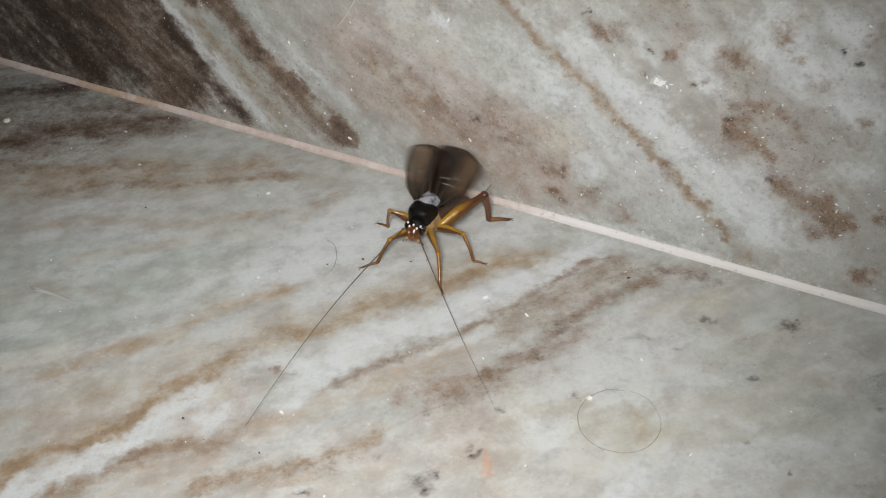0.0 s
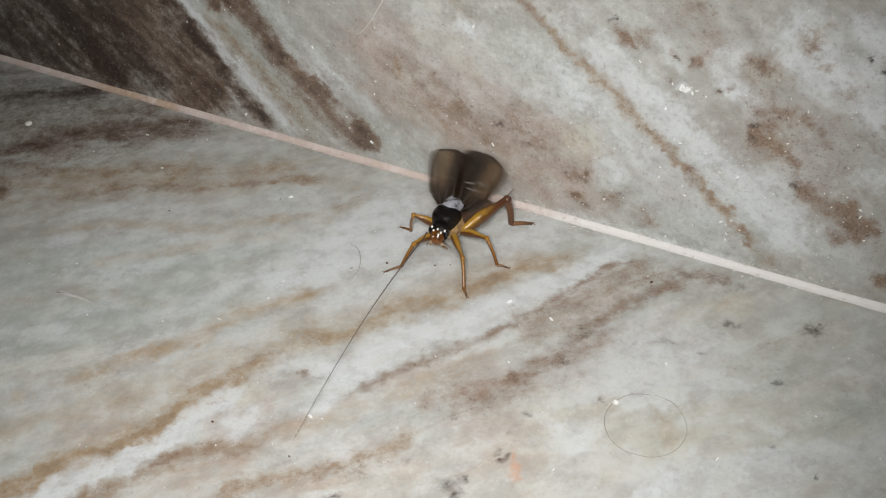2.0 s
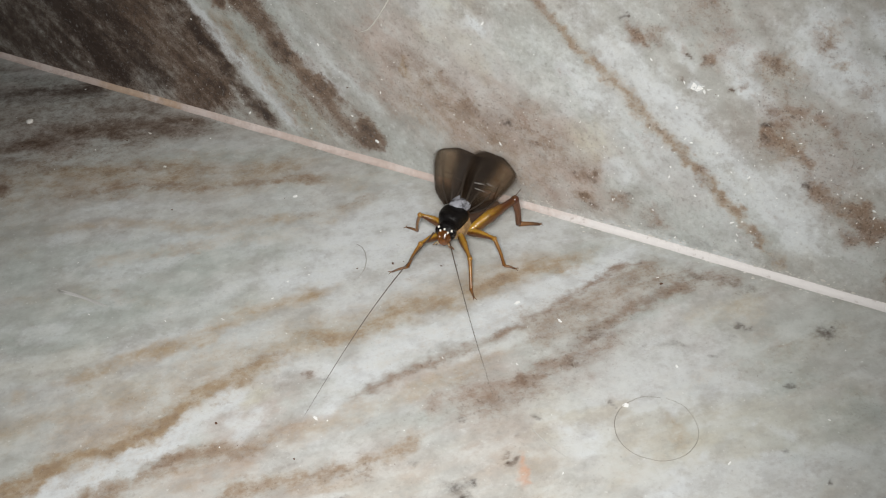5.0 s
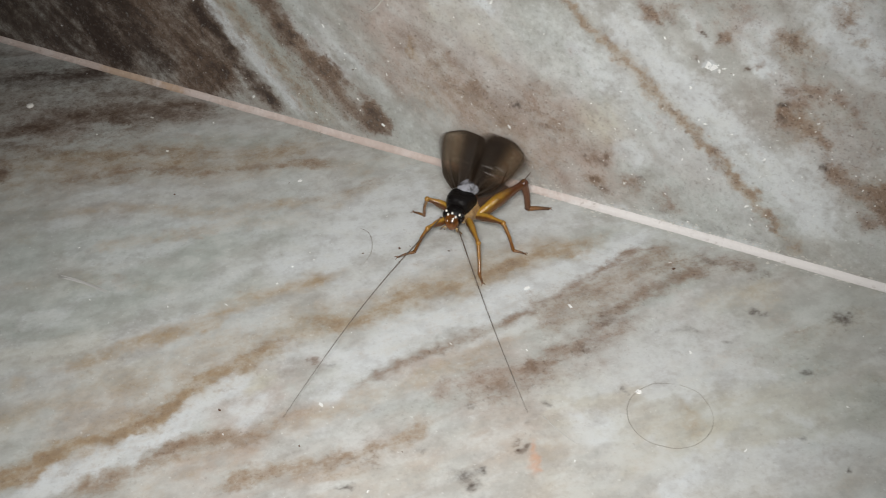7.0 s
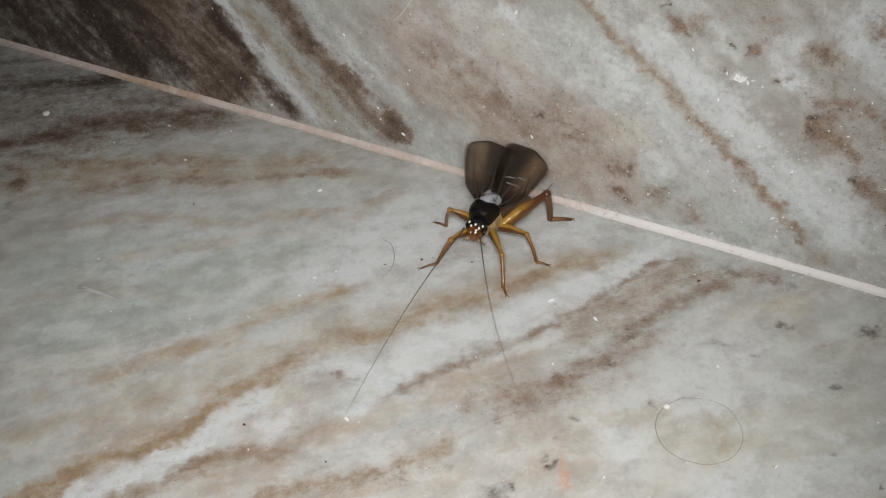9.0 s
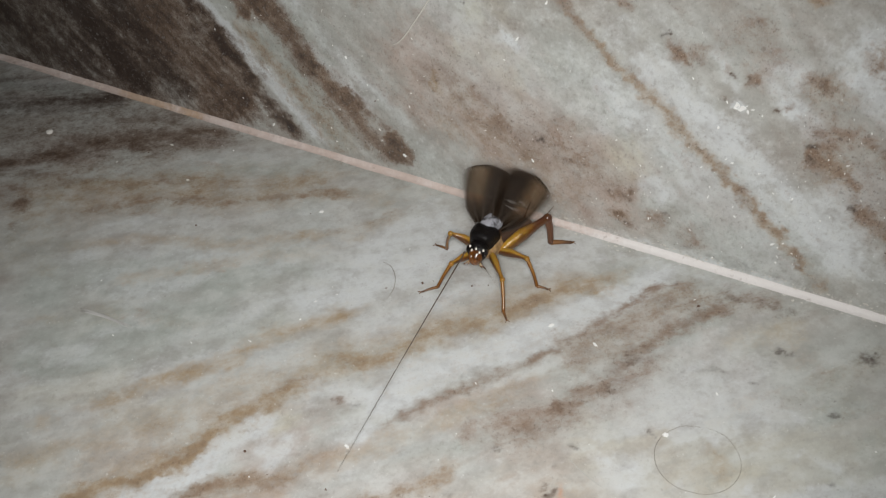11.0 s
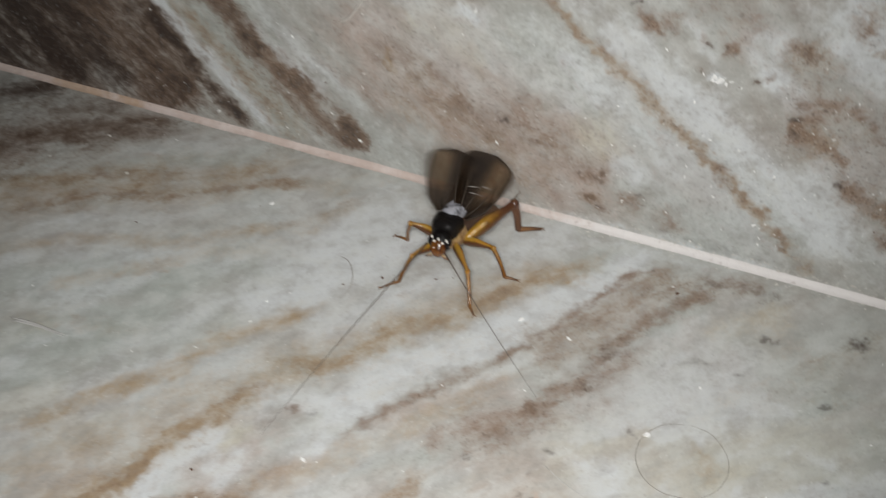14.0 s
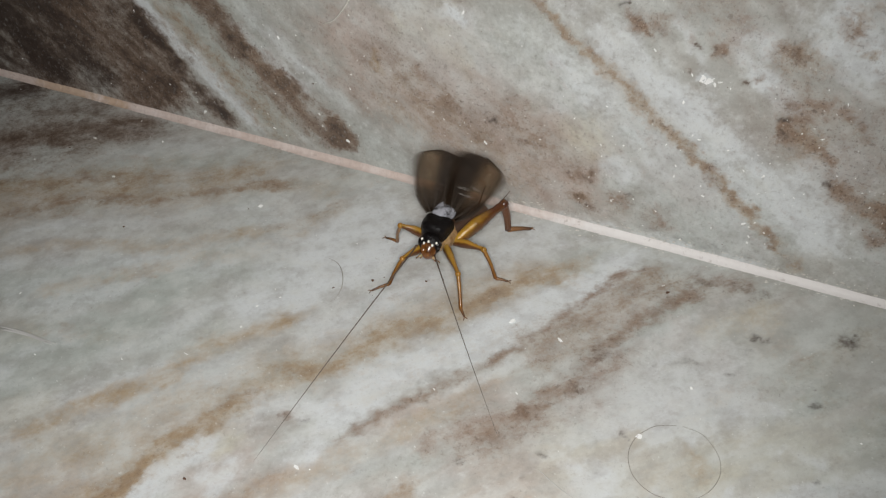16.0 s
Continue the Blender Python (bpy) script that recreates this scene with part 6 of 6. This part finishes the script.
def glints_and_grains():
    """White facets standing in for crystal glints, and dark grains set in the stone, too many to count."""
    rng = random.Random(12)
    fixed = ((1.99, -1.86, 0.026), (2.80, -2.86, 0.030), (0.04, -1.70, 0.038), (1.41, -0.61, 0.018), (3.61, -1.91, 0.016), (0.59, -1.76, 0.042), (1.65, -2.61, 0.046), (-1.24, -4.12, 0.030),
             (-0.39, -2.82, 0.018), (-3.39, -1.10, 0.026), (-2.52, -1.31, 0.018), (-2.97, -3.36, 0.026), (-2.62, -2.83, 0.018))
    up = ((1.18, 2.00, 0.022), (-3.49, 1.68, 0.022), (-3.08, 0.69, 0.020), (-2.72, 0.37, 0.035), (-4.82, 0.25, 0.028), (0.65, 1.29, 0.016),
          (2.53, 1.92, 0.018), (3.47, 1.20, 0.026), (2.13, 0.47, 0.022), (-0.91, 0.87, 0.036), (2.04, 0.62, 0.030), (-1.18, 2.51, 0.030), (-0.86, 3.03, 0.026), (0.82, 2.52, 0.024))
    sheets = (("floor", fixed, 55, (-9, 4.6, -6.2, -0.15)), ("wall", up, 80, (-9, 4.2, 0.15, 4.0)))
    for bright, name, mat, label in ((True, "crystal_glints", GLINT, "tiny white facets standing in for crystal glints on the marble"), (False, "mineral_grains", DUST, "tiny dark mineral grains in the marble")):
        bm = bmesh.new()
        for which, known, count, (x0, x1, y0, y1) in sheets:
            spots = list(known) if bright else []
            if which == "wall" and bright:
                spots += [(rng.uniform(0.6, 4.2), rng.uniform(0.1, 1.7), rng.choice((0.010, 0.014, 0.020))) for _ in range(34)]
                # one cluster of bright glints
                spots += [(rng.gauss(1.37, 0.045), rng.gauss(2.31, 0.025), rng.uniform(0.016, 0.030)) for _ in range(13)]
                for lo, hi, z0, z1, many in ((1.9, 4.4, 0.5, 2.7, 75), (-6.0, -2.4, 0.2, 2.5, 50), (-1.6, 1.0, 0.1, 1.5, 40)):
                    spots += [(rng.uniform(lo, hi), rng.uniform(z0, z1), rng.choice((0.006, 0.007, 0.009, 0.012))) for _ in range(many)]
            for _ in range(count if bright else count // 3):
                spots.append((rng.uniform(x0, x1), rng.uniform(y0, y1), rng.choice((0.007, 0.008, 0.010, 0.012, 0.017)) * (1.0 if bright else 0.9)))
            for x, y, r in spots:
                n = rng.randint(5, 7)
                turn, lean = rng.uniform(0, 6.28), (rng.uniform(-0.2, 0.2), rng.uniform(-0.2, 0.2))
                long = rng.uniform(0.22, 0.7)
                ring = []
                for j in range(n):
                    a = 2 * math.pi * j / n
                    k = r * rng.uniform(0.5, 1.35)
                    px, py = k * math.cos(a), k * long * math.sin(a)
                    px, py = px * math.cos(turn) - py * math.sin(turn), px * math.sin(turn) + py * math.cos(turn)
                    ring.append((x + px, y + py, 0.003 + 0.2 * r + lean[0] * px + lean[1] * py))
                low = [(q[0], q[1], -0.004) for q in ring]
                put = (lambda q: (q[0], q[1], q[2])) if which == "floor" else (lambda q: (q[0], -q[2], q[1]))
                top = [bm.verts.new(put(q)) for q in ring]
                base = [bm.verts.new(put(q)) for q in low]
                bm.faces.new(top)
                for j in range(n):
                    bm.faces.new((top[j], base[j], base[(j + 1) % n], top[(j + 1) % n]))
        ob = small_thing(name, bm, mat, label, "mineral", (0, 0, 0), "", "stuff")
        for p in ob.data.polygons:
            p.use_smooth = False


hair_ring()
hair_arc()
fibre(((-5.02, -3.80, 0.012), (-4.70, -3.765, 0.02), (-4.33, -3.76, 0.012)), (0.002, 0.016, 0.012, 0.004), "short pale frayed fibre on the floor", (-4.7, -3.78, 0), FIBRE, 3)
fibre(((0.88, -3.31, 0.008), (1.08, -3.41, 0.012), (1.30, -3.48, 0.008)), (0.002, 0.0045, 0.002), "thin pale fibre on the floor", (1.08, -3.4, 0))
fibre(((-1.98, -0.008, 3.26), (-2.28, -0.012, 2.75), (-2.65, -0.012, 2.16), (-2.86, -0.008, 2.0)), (0.005, 0.009, 0.010, 0.004), "thin pale thread clinging to the wall", (-2.3, 0, 2.7), CHALK)
BROWN_CRUMB, PALE_CRUMB = "tiny brown crumb on the marble floor", "tiny pale crumb on the marble floor"
for i, (x, y, size) in enumerate(((-1.60, -1.71, 0.030), (-1.04, -1.50, 0.020), (-0.87, -1.41, 0.016), (-4.73, -2.01, 0.026), (-2.15, -4.62, 0.024), (1.48, -0.69, 0.030), (-1.50, -1.62, 0.014))):
    crumb(x, y, size * 0.6, DUST, BROWN_CRUMB, i + 1)
for i, (x, y, size) in enumerate(((-7.91, -1.26, 0.060), (-6.10, -0.75, 0.022), (-5.40, -1.30, 0.018))):
    crumb(x, y, size, CHALK, PALE_CRUMB, i + 21)
glints_and_grains()


def grout_crust():
    """Chalky crust smeared along the joint's upper and lower edge on the east side."""
    rng = random.Random(41)
    bm = bmesh.new()
    for k in range(190):
        x = rng.uniform(-0.7, 3.6)
        r = rng.uniform(0.003, 0.010) * (1.6 if rng.random() < 0.1 else 1.0)
        stretch = rng.uniform(1.0, 3.0)
        if rng.random() < 0.68:
            spot, flat, other = (x, -0.002, 0.060 + abs(rng.gauss(0, 0.05))), (0, 0.002, 0), (0, 0, r)
        else:
            spot, flat, other = (x, -0.074 - abs(rng.gauss(0, 0.04)), 0.002), (0, 0, 0.002), (0, r, 0)
        tilt = Vector((r * stretch, 0, 0)) + Vector(other) * rng.uniform(-0.8, 0.8)
        lump(bm, spot, tilt, other, flat, 1.0, None, 6, 4)
    return small_thing("grout_crust", bm, CHALK, "chalky white crumbs smeared along the grout joint", "grout crumbs", (1.5, 0, 0), "", "stuff")


grout_crust()


# ---- what moves ----
def turned(origin, along, facing):
    """The pose of a part at origin whose y runs along and whose z faces as nearly as can be the way given."""
    y = Vector(along).normalized()
    x = y.cross(Vector(facing)).normalized()
    z = x.cross(y)
    m = Matrix((x, y, z)).transposed().to_4x4()
    m.translation = origin
    return m


LEFT_FEELER = (
    (0.0, -0.078, -0.993, -0.086), (0.5, 0.005, -0.998, 0.063), (1.0, -0.035, -0.997, -0.072), (1.5, 0.009, -1.000, 0.020),
    (2.0, 0.001, -0.996, -0.085), (2.5, 0.068, -0.994, -0.086), (3.0, -0.014, -0.996, -0.085), (3.5, -0.032, -0.996, -0.086),
    (4.0, -0.022, -0.996, -0.087), (6.3, 0.096, -0.955, 0.280), (6.5, -0.061, -0.998, -0.025), (7.0, -0.082, -0.993, -0.085),
    (7.5, -0.062, -0.994, -0.088),
)
LEFT_FEELER_LATER = (
    (8.0, -0.056, -0.997, -0.048), (10.5, 0.286, -0.935, 0.211), (11.0, 0.024, -0.996, -0.083), (11.5, 0.069, -0.956, 0.285),
    (12.0, 0.039, -0.988, 0.149), (12.5, 0.034, -0.991, 0.133), (13.0, -0.012, -0.998, 0.069), (13.5, -0.043, -0.998, 0.047),
    (14.0, -0.050, -0.989, 0.138), (14.5, -0.058, -0.993, 0.103), (15.0, -0.018, -0.988, 0.152), (15.5, 0.035, -0.974, 0.225),
    (16.0, -0.054, -0.996, 0.069),
)
RIGHT_FEELER = (
    (0.0, 0.697, -0.713, -0.084), (0.5, 0.407, -0.633, 0.659), (1.0, 0.611, -0.757, 0.232), (1.5, 0.393, -0.638, 0.662),
    (2.0, 0.542, -0.608, 0.580), (2.5, 0.597, -0.799, -0.079), (3.0, 0.662, -0.749, -0.032), (3.5, 0.655, -0.750, -0.088),
    (4.0, 0.519, -0.625, 0.582), (6.3, 0.437, -0.898, 0.055), (6.5, 0.432, -0.896, 0.098), (7.0, 0.646, -0.759, -0.083),
    (7.5, 0.445, -0.895, 0.007),
)
RIGHT_FEELER_LATER = (
    (8.0, 0.753, -0.652, -0.086), (10.5, 0.347, -0.648, 0.678), (11.0, 0.351, -0.639, 0.685), (11.5, 0.332, -0.622, 0.709),
    (12.0, 0.296, -0.631, 0.717), (12.5, 0.665, -0.747, 0.009), (13.0, 0.660, -0.690, 0.294), (13.5, 0.650, -0.698, 0.300),
    (14.0, 0.645, -0.724, 0.243), (14.5, 0.602, -0.736, 0.309), (15.0, 0.365, -0.613, 0.701), (15.5, 0.634, -0.769, -0.083),
    (16.0, 0.570, -0.810, 0.143),
)


def motions():
    for key, rows in (("left", LEFT_FEELER + LEFT_FEELER_LATER), ("right", RIGHT_FEELER + RIGHT_FEELER_LATER)):
        ob = FEELERS[key]
        base = ob.location.copy()
        # a raised antenna whips from side to side
        lashed = []
        for t, x, y, z in rows:
            whip = 0.20 if z > 0.5 else 0.0
            lashed += [(t + d / FPS, x + d * whip, y - d * whip, z - 0.5 * abs(d) * whip) for d in ((-1, 0, 1) if whip else (0,))]
        # the thread bows upwards at first, later it lies straight
        walk(ob, [(t, turned(base, (x, y, z), (0, 0, 1) if t < 9 else (0.30, -0.55, 0.78))) for t, x, y, z in lashed])
    # how far the wings are spread, from closed (0) to open (1); between these times they beat to and fro
    spread_at = {0.0: 0.0, 0.5: 0.85, 1.0: 0.8, 1.5: 0.6, 2.0: 0.05, 2.5: 0.25, 3.0: 0.1, 3.5: 0.05, 4.0: 0.0, 6.5: 0.75, 7.0: 0.4, 7.5: 0.2, 8.0: 0.1,
                 10.5: 0.0, 11.0: 0.3, 11.5: 0.75, 12.0: 0.72, 12.5: 0.75, 13.0: 0.5, 13.5: 0.2, 14.0: 0.1, 14.5: 0.2, 15.0: 0.2, 15.5: 0.45, 16.0: 0.2}
    rng = random.Random(5)
    beats = [rng.uniform(0.6, 1.0) if k % 2 else rng.uniform(0.0, 0.4) for k in range(16 * FPS + 1)]
    for t, s in spread_at.items():
        k = round(t * FPS)
        for d in (-1, 0, 1):
            if 0 <= k + d < len(beats):
                beats[k + d] = s - abs(d) * 0.3 if s > 0.8 else s + d * 0.5
    for key, along, facing, hand in (("left", (-0.14, 0.42, 0.62), (0.37, -0.60, 0.50), -1), ("right", (0.34, 0.42, 0.50), (0.30, -0.66, 0.52), 1)):
        ob = WINGS[key]
        base = ob.location.copy()
        rest = turned(base, along, facing)
        closed, roll = (13, 42) if hand < 0 else (13, 26)
        walk(ob, [(k / FPS, rest @ pose(0, 0, 0, 3 * s, hand * roll * s, -hand * (5 * s - closed * (1 - s)))) for k, s in enumerate(beats)])


motions()
